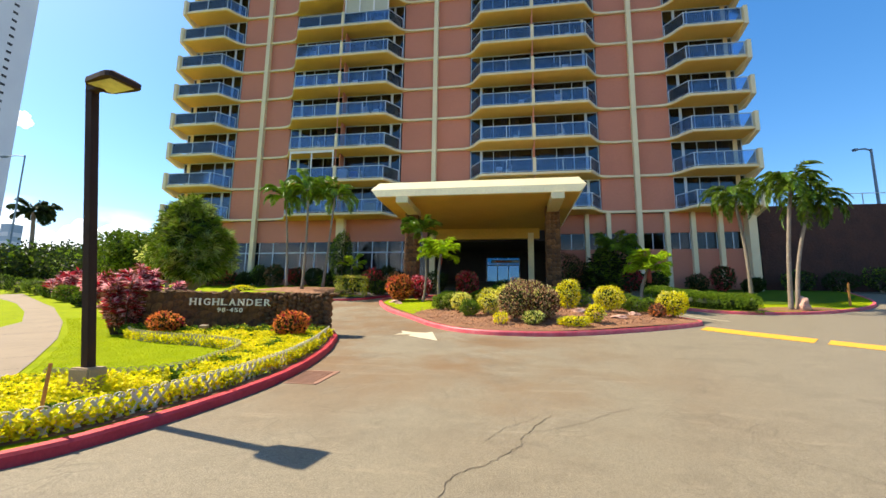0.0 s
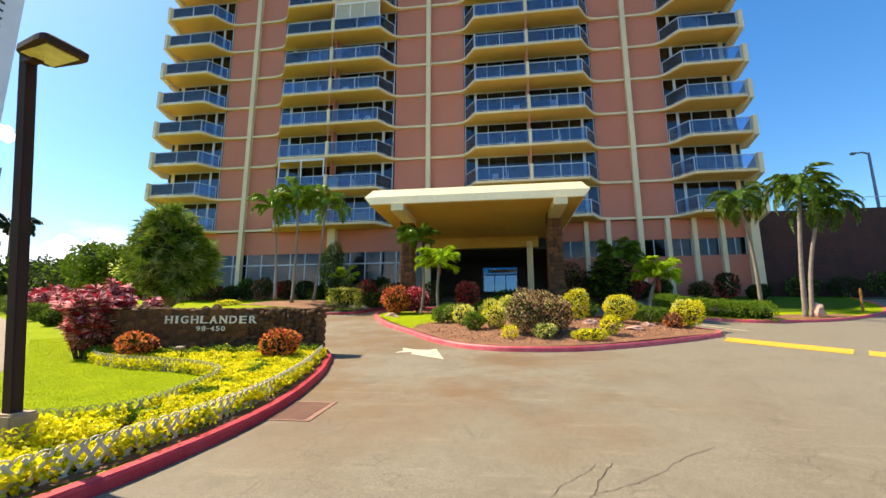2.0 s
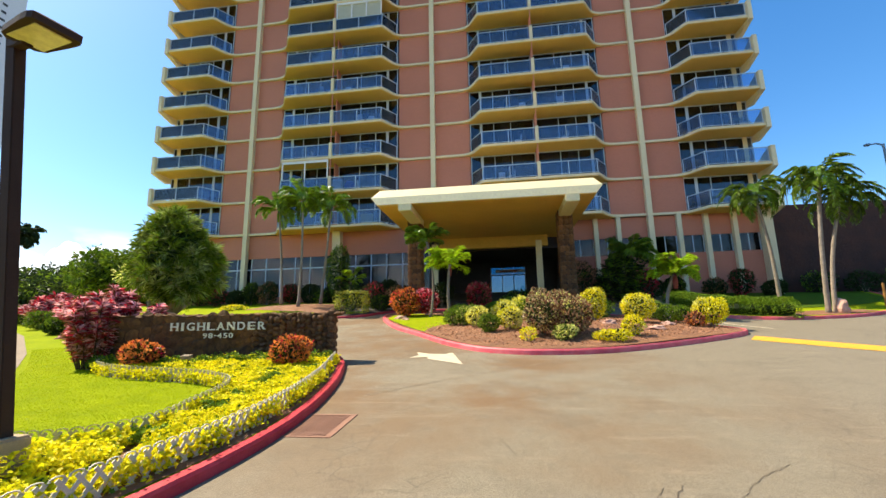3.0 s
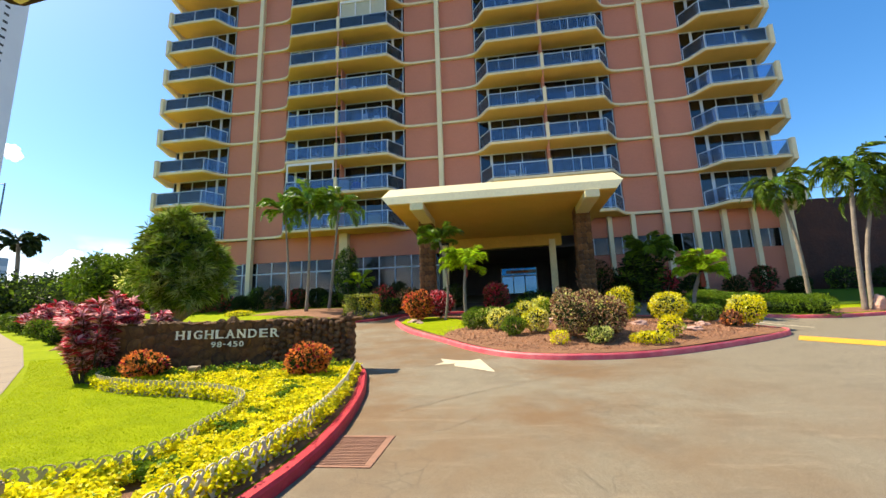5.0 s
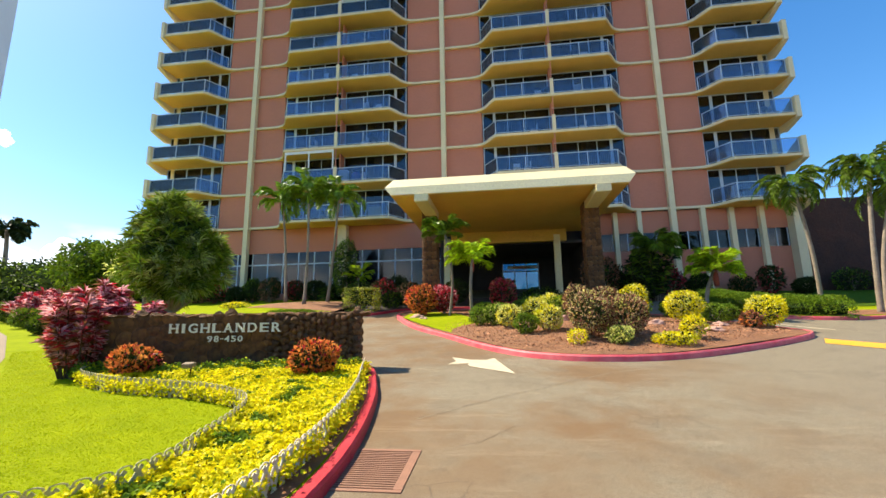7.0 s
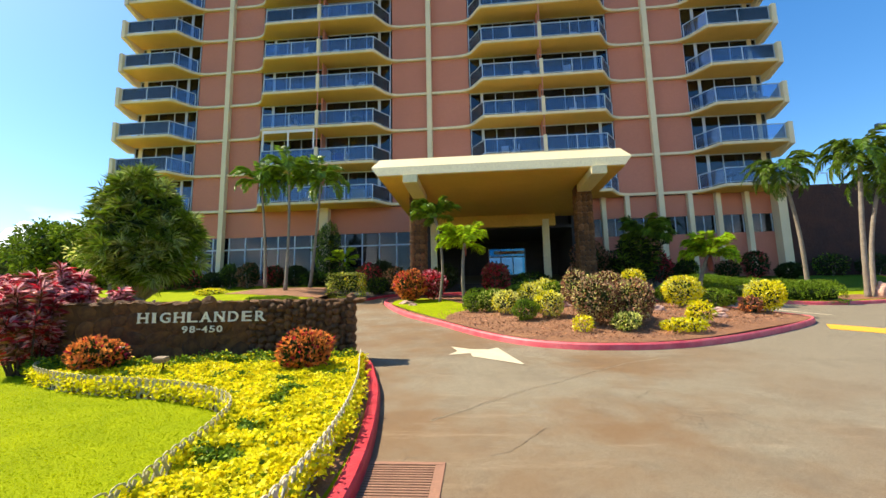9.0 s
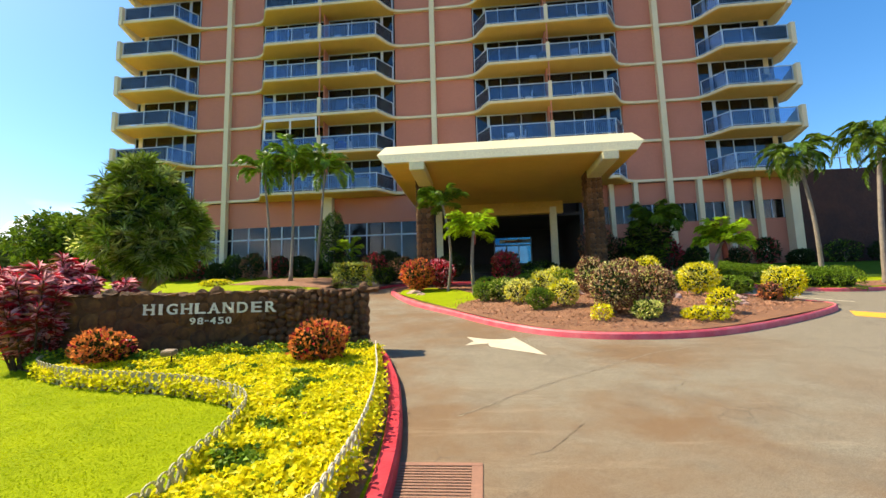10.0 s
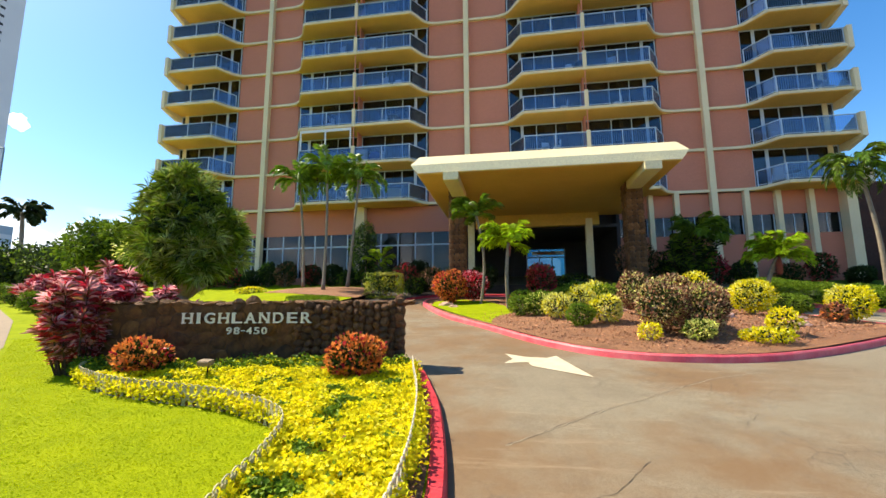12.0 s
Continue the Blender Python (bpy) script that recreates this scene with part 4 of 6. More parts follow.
# ---- lattice edging ----
def lattice(name, points, label, height=0.2, lift=0.1, paint="lattice"):
    path = smooth_path([(x, y, 0) for x, y in points], 0.06)
    dist = [0.0]
    for a, b in zip(path, path[1:]):
        dist.append(dist[-1] + (b - a).length)
    total = dist[-1]

    def at(s):
        s = min(max(s, 0), total - 1e-4)
        i = max(0, np.searchsorted(dist, s) - 1)
        t = (s - dist[i]) / max(dist[i + 1] - dist[i], 1e-6)
        p = path[i].lerp(path[i + 1], t)
        return Vector((p.x, p.y, ground_z(p.x, p.y) + lift))

    o = at(0)
    root = empty(name, o, label, "garden edging")
    step = max(0.135, total / 95)
    bm = bmesh.new()
    box(bm, -0.5, 0.5, -0.006, 0.006, -0.017, 0.017)
    me = bpy.data.meshes.new("slat")
    bm.to_mesh(me)
    bm.free()
    me.materials.append(M[paint])
    bm = bmesh.new()
    tube(bm, [(-0.5, 0, 0), (-0.42, 0, 0.28), (-0.15, 0, 0.42), (0.15, 0, 0.42), (0.42, 0, 0.28), (0.5, 0, 0)], [0.10] * 6, 4)
    arc = bpy.data.meshes.new("scallop")
    bm.to_mesh(arc)
    bm.free()
    arc.materials.append(M[paint])

    def stick(p, q, side, data, name, scale=None):
        d = q - p
        ob = new(name, data)
        ob.parent = root
        x = d.normalized()
        y = Vector((0, 0, 1)).cross(x).normalized()
        z = x.cross(y)
        rot = Matrix((x, y, z)).transposed().to_4x4()
        ob.matrix_basis = Matrix.Translation((p + q) / 2 - o + y * side) @ rot @ Matrix.Diagonal((d.length, *(scale or (1, 1)), 1))

    s = 0.0
    up = Vector((0, 0, height))
    while s + step * 1.5 < total:
        a, b = at(s), at(s + step * 1.5)
        stick(a, b + up, 0.006, me, "slat")
        stick(b, a + up, -0.006, me, "slat")
        stick(at(s + step * 0.6) + up, at(s + step * 1.4) + up, 0, arc, "scallop", (0.08, 0.07))
        s += step


FENCE_KERB = [(-4.88, 3.45), (-4.56, 3.95), (-4.34, 4.75), (-4.15, 5.9), (-4.12, 7.0), (-4.22, 8.1), (-4.48, 9.5), (-4.8, 10.7), (-4.98, 11.4)]
FENCE_LAWN = [(-10.75, 10.95), (-10.45, 10.45), (-10.05, 10.15), (-9.21, 9.76), (-8.44, 9.55), (-7.79, 9.42), (-7.2, 9.3), (-6.7, 9.15), (-6.2, 8.9), (-5.8, 8.62), (-5.58, 8.3), (-5.45, 7.9), (-5.36, 7.5), (-5.3, 7.05), (-5.2, 6.6), (-5.25, 6.15), (-5.45, 5.85), (-5.8, 5.65), (-6.3, 5.55), (-6.9, 5.5)]
lattice("lattice_edging", FENCE_KERB, "white plastic lattice edging with a scalloped top along the kerb", 0.27)
lattice("lattice_edging", FENCE_LAWN, "faded cream lattice edging between lawn and yellow bed", 0.26, paint="lattice_faded")
lattice("lattice_edging", [(-4.85, 3.35), (-5.3, 3.5), (-5.9, 3.9), (-6.6, 4.3), (-7.2, 4.5)], "faded cream lattice edging across the end of the bed", 0.2, paint="lattice_faded")


# ---- plants ----
def leaf_arrays(pts, dirs, length, width, rng, fold=0.25, droop=0.0):
    """Folded pointed leaves, two quads each, growing from pts along dirs."""
    n = len(pts)
    dirs = dirs / np.linalg.norm(dirs, axis=1, keepdims=True)
    r = rng.normal(size=(n, 3))
    side = np.cross(dirs, r)
    side /= np.linalg.norm(side, axis=1, keepdims=True)
    flat = np.cross(dirs, side)
    flat *= np.sign(flat[:, 2:3] + 1e-9)
    L = (length * rng.uniform(0.7, 1.25, n))[:, None]
    W = (width * rng.uniform(0.75, 1.25, n))[:, None]
    base, tip = pts, pts + dirs * L - np.array([0, 0, 1]) * droop * L
    mid = pts + dirs * L * 0.5 + flat * W * fold * 0.2
    left, right = mid + side * W * 0.5 + flat * W * fold, mid - side * W * 0.5 + flat * W * fold
    verts = np.stack([base, left, tip, right], 1).reshape(-1, 3)
    idx = np.arange(n)[:, None] * 4
    faces = np.concatenate([idx + np.array([[0, 1, 2]]), idx + np.array([[0, 2, 3]])], 1).reshape(-1, 3)
    return verts, faces


def leaf_object(name, parts, material, parent=None, label="", category="", kind=""):
    verts, faces, k = [], [], 0
    for v, f in parts:
        verts.append(v)
        faces.append(f + k)
        k += len(v)
    v, f = np.concatenate(verts), np.concatenate(faces)
    me = bpy.data.meshes.new(name)
    me.vertices.add(len(v))
    me.vertices.foreach_set("co", v.astype(np.float32).ravel())
    me.loops.add(f.size)
    me.loops.foreach_set("vertex_index", f.astype(np.int32).ravel())
    me.polygons.add(len(f))
    me.polygons.foreach_set("loop_start", np.arange(0, f.size, 3, dtype=np.int32))
    me.polygons.foreach_set("loop_total", np.full(len(f), 3, dtype=np.int32))
    me.update()
    me.validate()
    me.materials.append(M[material])
    ob = new(name, me)
    ob.parent = parent
    return tagged(ob, label, category, "", kind)


def shrub(at, size, materials, label, n=900, leaf_len=0.09, leaf_w=0.05, seed=0, stems=True, category="shrub", lumps=9, box_form=False, up=0.4, name="shrub", group=""):
    """A leafy shrub: an uneven cloud of leaves over branching stems. size: half widths and height."""
    rng = np.random.default_rng(seed)
    root = empty(name, at, label, category, group)
    rx, ry, h = size
    c = np.array([0, 0, h * 0.5])
    d = rng.normal(size=(n, 3))
    d /= np.linalg.norm(d, axis=1, keepdims=True)
    bumps = rng.normal(size=(lumps, 3))
    bumps /= np.linalg.norm(bumps, axis=1, keepdims=True)
    r = 0.80 + 0.2 * np.max(np.exp(-((d[:, None] - bumps[None]) ** 2).sum(2) * 5), axis=1)
    r *= rng.uniform(0.5, 1.0, n) ** 0.35
    if box_form:
        d = d / np.max(np.abs(d), axis=1, keepdims=True)
        r = rng.uniform(0.86, 1.0, n)
    pts = c + d * r[:, None] * np.array([rx, ry, h * 0.5])
    dirs = d * 0.8 + rng.normal(size=(n, 3)) * 0.75 + np.array([0, 0, up])
    share = np.array([w for _, w in materials])
    pick = rng.choice(len(materials), n, p=share / share.sum())
    # colour holds together in sprays
    order = np.argsort((pts @ rng.normal(size=3)) + rng.normal(size=n) * max(rx, 0.2) * 0.7)
    pick = pick[order] if len(materials) == 1 else np.where(rng.random(n) < 0.5, pick, np.sort(pick)[np.argsort(order)])
    for k, (m, _) in enumerate(materials):
        s = pick == k
        if s.sum() > 3:
            leaf_object("foliage", [leaf_arrays(pts[s], dirs[s], leaf_len, leaf_w, rng)], m, root)
    # dark leaves inside put deep shade into the foliage colour
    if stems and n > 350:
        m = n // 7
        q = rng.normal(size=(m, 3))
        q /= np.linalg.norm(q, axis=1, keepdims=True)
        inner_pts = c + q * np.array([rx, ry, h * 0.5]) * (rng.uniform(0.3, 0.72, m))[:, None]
        leaf_object("foliage", [leaf_arrays(inner_pts, q + rng.normal(size=(m, 3)), leaf_len * 1.5, leaf_w * 1.6, rng)], "dark_leaf", root, "inner leaves in dark green as painted shade")
    if stems:
        for k in range(4):
            a = rng.uniform(0, math.tau)
            bm = bmesh.new()
            q = Vector((math.cos(a) * rx * 0.5, math.sin(a) * ry * 0.5, h * 0.6))
            tube(bm, [(0.03 * math.cos(a), 0.03 * math.sin(a), -0.05), q * 0.45 + Vector((0, 0, h * 0.08)), q], [0.02 + rx * 0.02, 0.015, 0.008], 5)
            mesh_ob("stem", bm, "bark", root)
    return root


def on_ground(x, y, lift=0.12):
    return (x, y, ground_z(x, y) + lift)


def mound(x, y):
    return 0.12 + 0.25 * math.exp(-((x - 1) ** 2 / 14 + (y - 17.5) ** 2 / 9))


LIME = [("lime_leaf", 3), ("yellow_leaf", 2)]
GREEN = [("green_leaf", 3), ("tree_leaf", 1)]
YELLOW = [("yellow_leaf", 4), ("lime_leaf", 1)]
BURG = [("burgundy_leaf", 5), ("lime_leaf", 1), ("cream_leaf", 1), ("dark_leaf", 1)]
ORANGE = [("orange_leaf", 5), ("red_leaf", 1), ("dark_leaf", 1)]
island = [
    (-1.48, 16.05, 0.37, 0.62, GREEN, "small round clipped dark green shrub on the mulch", 900, 0.06),
    (-0.76, 16.3, 0.43, 0.8, LIME, "rounded lime and cream variegated shrub on the mulch", 700, 0.08),
    (-1.98, 17.4, 0.42, 0.8, LIME, "rounded lime and cream variegated shrub on the mulch", 600, 0.08),
    (-2.45, 18.4, 0.46, 0.78, [("green_leaf", 2), ("lime_leaf", 2)], "rounded light green shrub on the mulch", 600, 0.08),
    (-2.95, 18.6, 0.46, 0.7, GREEN, "low round green shrub at the edge of the island", 600, 0.08),
    (-2.9, 20.2, 0.5, 0.8, GREEN, "loose green shrub on the island", 600, 0.09),
    (-1.4, 20.9, 0.5, 0.8, GREEN, "loose mid green shrub on the island", 600, 0.09),
    (-0.95, 19.4, 0.52, 0.85, LIME, "lime and cream variegated shrub on the island", 750, 0.09),
    (0.1, 21.8, 0.7, 0.8, [("lime_leaf", 2), ("green_leaf", 2)], "broad leaved yellow-green shrub on the island", 600, 0.15),
    (1.3, 21.4, 0.7, 0.85, [("lime_leaf", 2), ("green_leaf", 2)], "broad leaved yellow-green shrub on the island", 600, 0.15),
    (0.2, 15.0, 0.62, 1.25, BURG, "tall loose burgundy and cream shrub in the middle of the island", 1700, 0.08),
    (1.08, 15.1, 0.66, 1.15, BURG, "spreading burgundy and cream shrub in the middle of the island", 1800, 0.08),
    (0.8, 16.0, 0.65, 1.35, BURG, "burgundy shrub crowded behind its neighbours", 1400, 0.08),
    (0.35, 17.6, 0.55, 1.3, BURG, "tall burgundy shrub at the back of the group", 1100, 0.08),
    (2.5, 19.0, 0.5, 1.35, YELLOW, "bright yellow-leaved shrub behind the burgundy shrubs", 800, 0.09),
    (4.1, 18.9, 0.64, 1.15, YELLOW, "round bright yellow variegated shrub on the mulch", 1100, 0.09),
    (2.85, 15.2, 0.32, 0.6, YELLOW, "small sparse yellow shrub on the mulch", 320, 0.09),
    (2.05, 14.35, 0.5, 0.3, YELLOW, "low spreading yellow-green groundcover below the burgundy shrubs", 500, 0.08),
    (0.75, 14.35, 0.33, 0.45, [("lime_leaf", 2), ("green_leaf", 1)], "low lime shrub tucked under the burgundy shrubs", 350, 0.08),
    (-0.3, 14.3, 0.24, 0.4, YELLOW, "tiny yellow shrub at the foot of the burgundy shrub", 160, 0.08),
    (5.2, 20.4, 0.42, 0.75, GREEN, "round dark green shrub on the island", 600, 0.08),
    (6.0, 19.9, 0.42, 0.65, GREEN, "round dark green shrub on the island", 600, 0.08),
    (4.6, 21.2, 0.5, 0.75, GREEN, "dark green shrub at the back of the island", 500, 0.09),
    (3.3, 21.4, 0.6, 0.8, GREEN, "dark green shrub at the back of the island", 500, 0.09),
    (6.45, 18.35, 0.6, 1.05, YELLOW, "round bright yellow shrub near the island's tip", 1100, 0.09),
    (-2.0, 22.0, 0.6, 0.9, GREEN, "loose green shrub at the back of the island", 600, 0.11),
    (-0.6, 22.6, 0.7, 0.9, [("green_leaf", 2), ("lime_leaf", 1)], "broad leaved green shrub at the back of the island", 700, 0.13),
    (2.2, 20.6, 0.6, 0.9, GREEN, "green shrub behind the burgundy group", 600, 0.1),
    (0.9, 19.6, 0.6, 0.8, [("green_leaf", 2), ("lime_leaf", 2)], "yellow-green shrub behind the burgundy group", 600, 0.1),
    (2.3, 22.6, 0.8, 0.9, GREEN, "dark green shrub at the back of the island", 700, 0.11),
    (-2.11, 21.3, 0.55, 1.75, [("red_leaf", 4), ("burgundy_leaf", 2), ("dark_leaf", 2)], "tall red croton at the back of the island", 1100, 0.14),
    (-0.2, 20.9, 0.5, 0.95, LIME, "lime leaved shrub near the back of the island", 600, 0.12),
    (-2.2, 19.3, 0.5, 0.75, GREEN, "round dark green shrub between lighter ones", 700, 0.07),
    (0.3, 20.6, 0.7, 0.9, GREEN, "dark green shrub behind the variegated ones", 700, 0.1),
    (5.3, 19.2, 0.45, 0.7, GREEN, "round dark green shrub behind the yellow one", 700, 0.07),
    (5.75, 17.95, 0.3, 0.5, [("orange_leaf", 1), ("burgundy_leaf", 2)], "small red-brown shrub beside the yellow one", 250, 0.11),
]
for i, (x, y, r, h, kinds, label, n, L) in enumerate(island):
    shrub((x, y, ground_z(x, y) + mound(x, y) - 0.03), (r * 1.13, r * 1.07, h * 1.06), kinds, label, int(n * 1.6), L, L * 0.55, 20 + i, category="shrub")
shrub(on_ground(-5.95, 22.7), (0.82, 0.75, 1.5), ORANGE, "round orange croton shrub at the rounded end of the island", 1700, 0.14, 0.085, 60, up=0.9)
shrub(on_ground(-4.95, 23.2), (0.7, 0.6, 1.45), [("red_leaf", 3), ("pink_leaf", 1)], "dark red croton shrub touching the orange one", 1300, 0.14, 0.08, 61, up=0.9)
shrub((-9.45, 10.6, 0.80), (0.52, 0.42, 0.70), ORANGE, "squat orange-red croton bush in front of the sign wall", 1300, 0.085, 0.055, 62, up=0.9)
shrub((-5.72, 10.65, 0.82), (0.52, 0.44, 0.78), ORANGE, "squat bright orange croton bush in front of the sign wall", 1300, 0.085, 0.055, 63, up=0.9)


def clump_plant(at, size, kinds, label, canes=14, seed=0, leaf_len=0.30, leaf_w=0.06, category="shrub", per=95, name="cordyline", bare=0.9):
    """Upright canes, each topped by a whorl of long strap leaves."""
    rng = np.random.default_rng(seed)
    root = empty(name, at, label, category)
    rx, ry, h = size
    tops = []
    for k in range(canes):
        a, r = rng.uniform(0, math.tau), math.sqrt(rng.uniform(0, 1))
        top = Vector((math.cos(a) * r * rx, math.sin(a) * r * ry, h * rng.uniform(0.35, 1.0) * (1 - 0.35 * r * r)))
        tops.append(top)
        bm = bmesh.new()
        tube(bm, [(top.x * 0.55, top.y * 0.55, -0.05), (top.x * 0.85, top.y * 0.85, top.z * 0.5), top], [0.02, 0.016, 0.012], 5)
        mesh_ob("cane", bm, "cane", root)
    share = np.array([w for _, w in kinds], float)
    for m, (mat_name, _) in enumerate(kinds):
        parts = []
        for j, top in enumerate(tops):
            n = max(3, int(per * share[m] / share.sum()))
            d = rng.normal(size=(n, 3))
            d[:, 2] = np.abs(d[:, 2]) * 0.8 + 0.1
            pts = np.array(top) * (1 - rng.uniform(0, bare, n)[:, None] ** 1.4 * np.array([0.8, 0.8, 1.0]))
            parts.append(leaf_arrays(pts, d, leaf_len, leaf_w, rng, 0.3, 0.25))
        leaf_object("leaf_whorl", parts, mat_name, root, kind="stuff")
    return root


RED = [("red_leaf", 5), ("pink_leaf", 3), ("burgundy_leaf", 2)]
clump_plant((-11.1, 10.95, 0.85), (0.52, 0.5, 1.85), [("red_leaf", 5), ("pink_leaf", 6), ("burgundy_leaf", 3)], "tall dark red ti plants at the end of the sign wall", 46, 70, 0.27, 0.036, per=190, bare=0.85)
clump_plant((-11.7, 12.0, 0.95), (0.85, 0.6, 1.95), [("red_leaf", 5), ("pink_leaf", 8), ("burgundy_leaf", 2)], "tall red and pink ti plants behind the wall's end", 50, 71, 0.28, 0.037, per=180)
clump_plant((-10.75, 12.5, 1.0), (1.0, 0.45, 1.5), [("pink_leaf", 8), ("red_leaf", 3), ("burgundy_leaf", 2)], "pink and red ti plants behind the sign wall", 46, 72, 0.27, 0.036, per=170)
clump_plant((-13.4, 13.6, 1.15), (0.9, 0.7, 1.15), [("red_leaf", 4), ("orange_leaf", 2), ("pink_leaf", 2)], "red and orange ti plants beside the lawn", 26, 73)
clump_plant((-19.6, 18.9, 1.8), (1.9, 0.8, 1.5), [("pink_leaf", 4), ("red_leaf", 4)], "long row of pink and red ti plants", 44, 74, 0.42, 0.07)
clump_plant((-25.8, 22.8, 2.1), (3.4, 0.9, 1.9), [("pink_leaf", 4), ("red_leaf", 4)], "long row of pink and red ti plants below dark trees", 60, 75, 0.45, 0.08)
for i, (x, y, r) in enumerate([(-21.4, 18.5, 0.5), (-25.0, 20.7, 0.62), (-29.3, 23.2, 0.62), (-32.3, 24.6, 0.7), (-35.8, 26.0, 0.75), (-40.5, 28.4, 0.8)]):
    shrub(on_ground(x, y, 0.05), (r * 1.15, r * 1.15, r * 1.75), [("tree_leaf", 1)] if i in (1, 3) else [("green_leaf", 2), ("dark_leaf", 2)], "round clipped dark green shrub beside the footpath", 1700, 0.09, 0.055, 80 + i, group="clipped shrubs beside the footpath")


def tree(at, crown, label, limbs=7, leaves=9000, leaf_len=0.2, leaf_w=0.05, seed=0, material="tree_leaf", second=None, trunk=0.14, lumps=26, lump_r=0.42, strap=False):
    """A tree: tapered trunk, limbs, and a crown of many small clumps. crown: centre height, half width, half height."""
    rng = np.random.default_rng(seed)
    root = empty("tree", at, label, "tree")
    cz, rx, rz = crown
    centres = []
    for k in range(lumps):
        d = rng.normal(size=3)
        d /= np.linalg.norm(d)
        centres.append(np.array([0, 0, cz]) + d * np.array([rx, rx * 0.9, rz]) * rng.uniform(0.45, 0.97 if strap else 0.86))
    bm = bmesh.new()
    fork = Vector((rng.normal() * 0.08, rng.normal() * 0.08, max(0.3, cz - rz * 0.9)))
    tube(bm, [(0, 0, -0.15), (0.03, 0.0, fork.z * 0.5), fork], [trunk * 1.25, trunk, trunk * 0.85], 10)
    mesh_ob("trunk", bm, "bark", root, smooth=True)
    for k in range(limbs):
        c = Vector(centres[k])
        bm = bmesh.new()
        m = fork.lerp(c, 0.5) + Vector((rng.normal() * 0.1, rng.normal() * 0.1, 0.1))
        tube(bm, [fork - Vector((0, 0, 0.1)), m, c], [trunk * 0.6, trunk * 0.35, trunk * 0.12], 7)
        mesh_ob("limb", bm, "bark", root, smooth=True)
    kinds = [(material, 0.6 if strap else 0.75), (second or "lime_leaf", 0.4 if strap else 0.25)] if second else [(material, 1.0)]
    for name, share in kinds:
        parts = []
        for c in centres:
            n = int(leaves / lumps * share)
            r = lump_r * rng.uniform(0.75, 1.25)
            if strap:
                whorls = rng.normal(size=(max(2, n // 18), 3))
                whorls[:, 2] += 0.35
                whorls /= np.linalg.norm(whorls, axis=1, keepdims=True)
                w = whorls[rng.integers(0, len(whorls), n)]
                pts = c + w * r
                d = w * 0.7 + rng.normal(size=(n, 3)) * 0.75 + np.array([0, 0, 0.25])
            else:
                w = rng.normal(size=(n, 3))
                w /= np.linalg.norm(w, axis=1, keepdims=True)
                pts = c + w * r * (rng.uniform(0.2, 1, n) ** 0.4)[:, None]
                d = w + rng.normal(size=(n, 3)) * 0.6
            parts.append(leaf_arrays(pts, d, leaf_len, leaf_w, rng, 0.3, 0.15))
        leaf_object("crown", parts, name, root)
    # dark heart leaves paint the crown's inner shade
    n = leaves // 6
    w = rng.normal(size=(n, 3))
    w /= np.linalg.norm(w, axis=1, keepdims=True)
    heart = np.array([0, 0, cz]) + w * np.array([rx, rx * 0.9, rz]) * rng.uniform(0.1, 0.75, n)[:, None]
    leaf_object("crown", [leaf_arrays(heart, rng.normal(size=(n, 3)), leaf_len * 1.3, leaf_w * 2.2, rng)], "dark_leaf", root, "inner leaves darkened to paint shade")
    return root


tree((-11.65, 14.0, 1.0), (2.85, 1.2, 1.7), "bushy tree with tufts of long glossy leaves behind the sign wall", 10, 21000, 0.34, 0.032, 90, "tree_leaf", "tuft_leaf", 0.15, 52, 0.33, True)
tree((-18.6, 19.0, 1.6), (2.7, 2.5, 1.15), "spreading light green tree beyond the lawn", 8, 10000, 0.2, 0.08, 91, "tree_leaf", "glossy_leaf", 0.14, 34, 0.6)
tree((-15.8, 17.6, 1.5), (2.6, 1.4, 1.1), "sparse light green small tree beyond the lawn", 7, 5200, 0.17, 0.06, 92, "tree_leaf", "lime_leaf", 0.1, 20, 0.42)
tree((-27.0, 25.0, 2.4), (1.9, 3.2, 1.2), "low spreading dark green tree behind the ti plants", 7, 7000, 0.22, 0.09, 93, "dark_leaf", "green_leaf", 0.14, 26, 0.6)


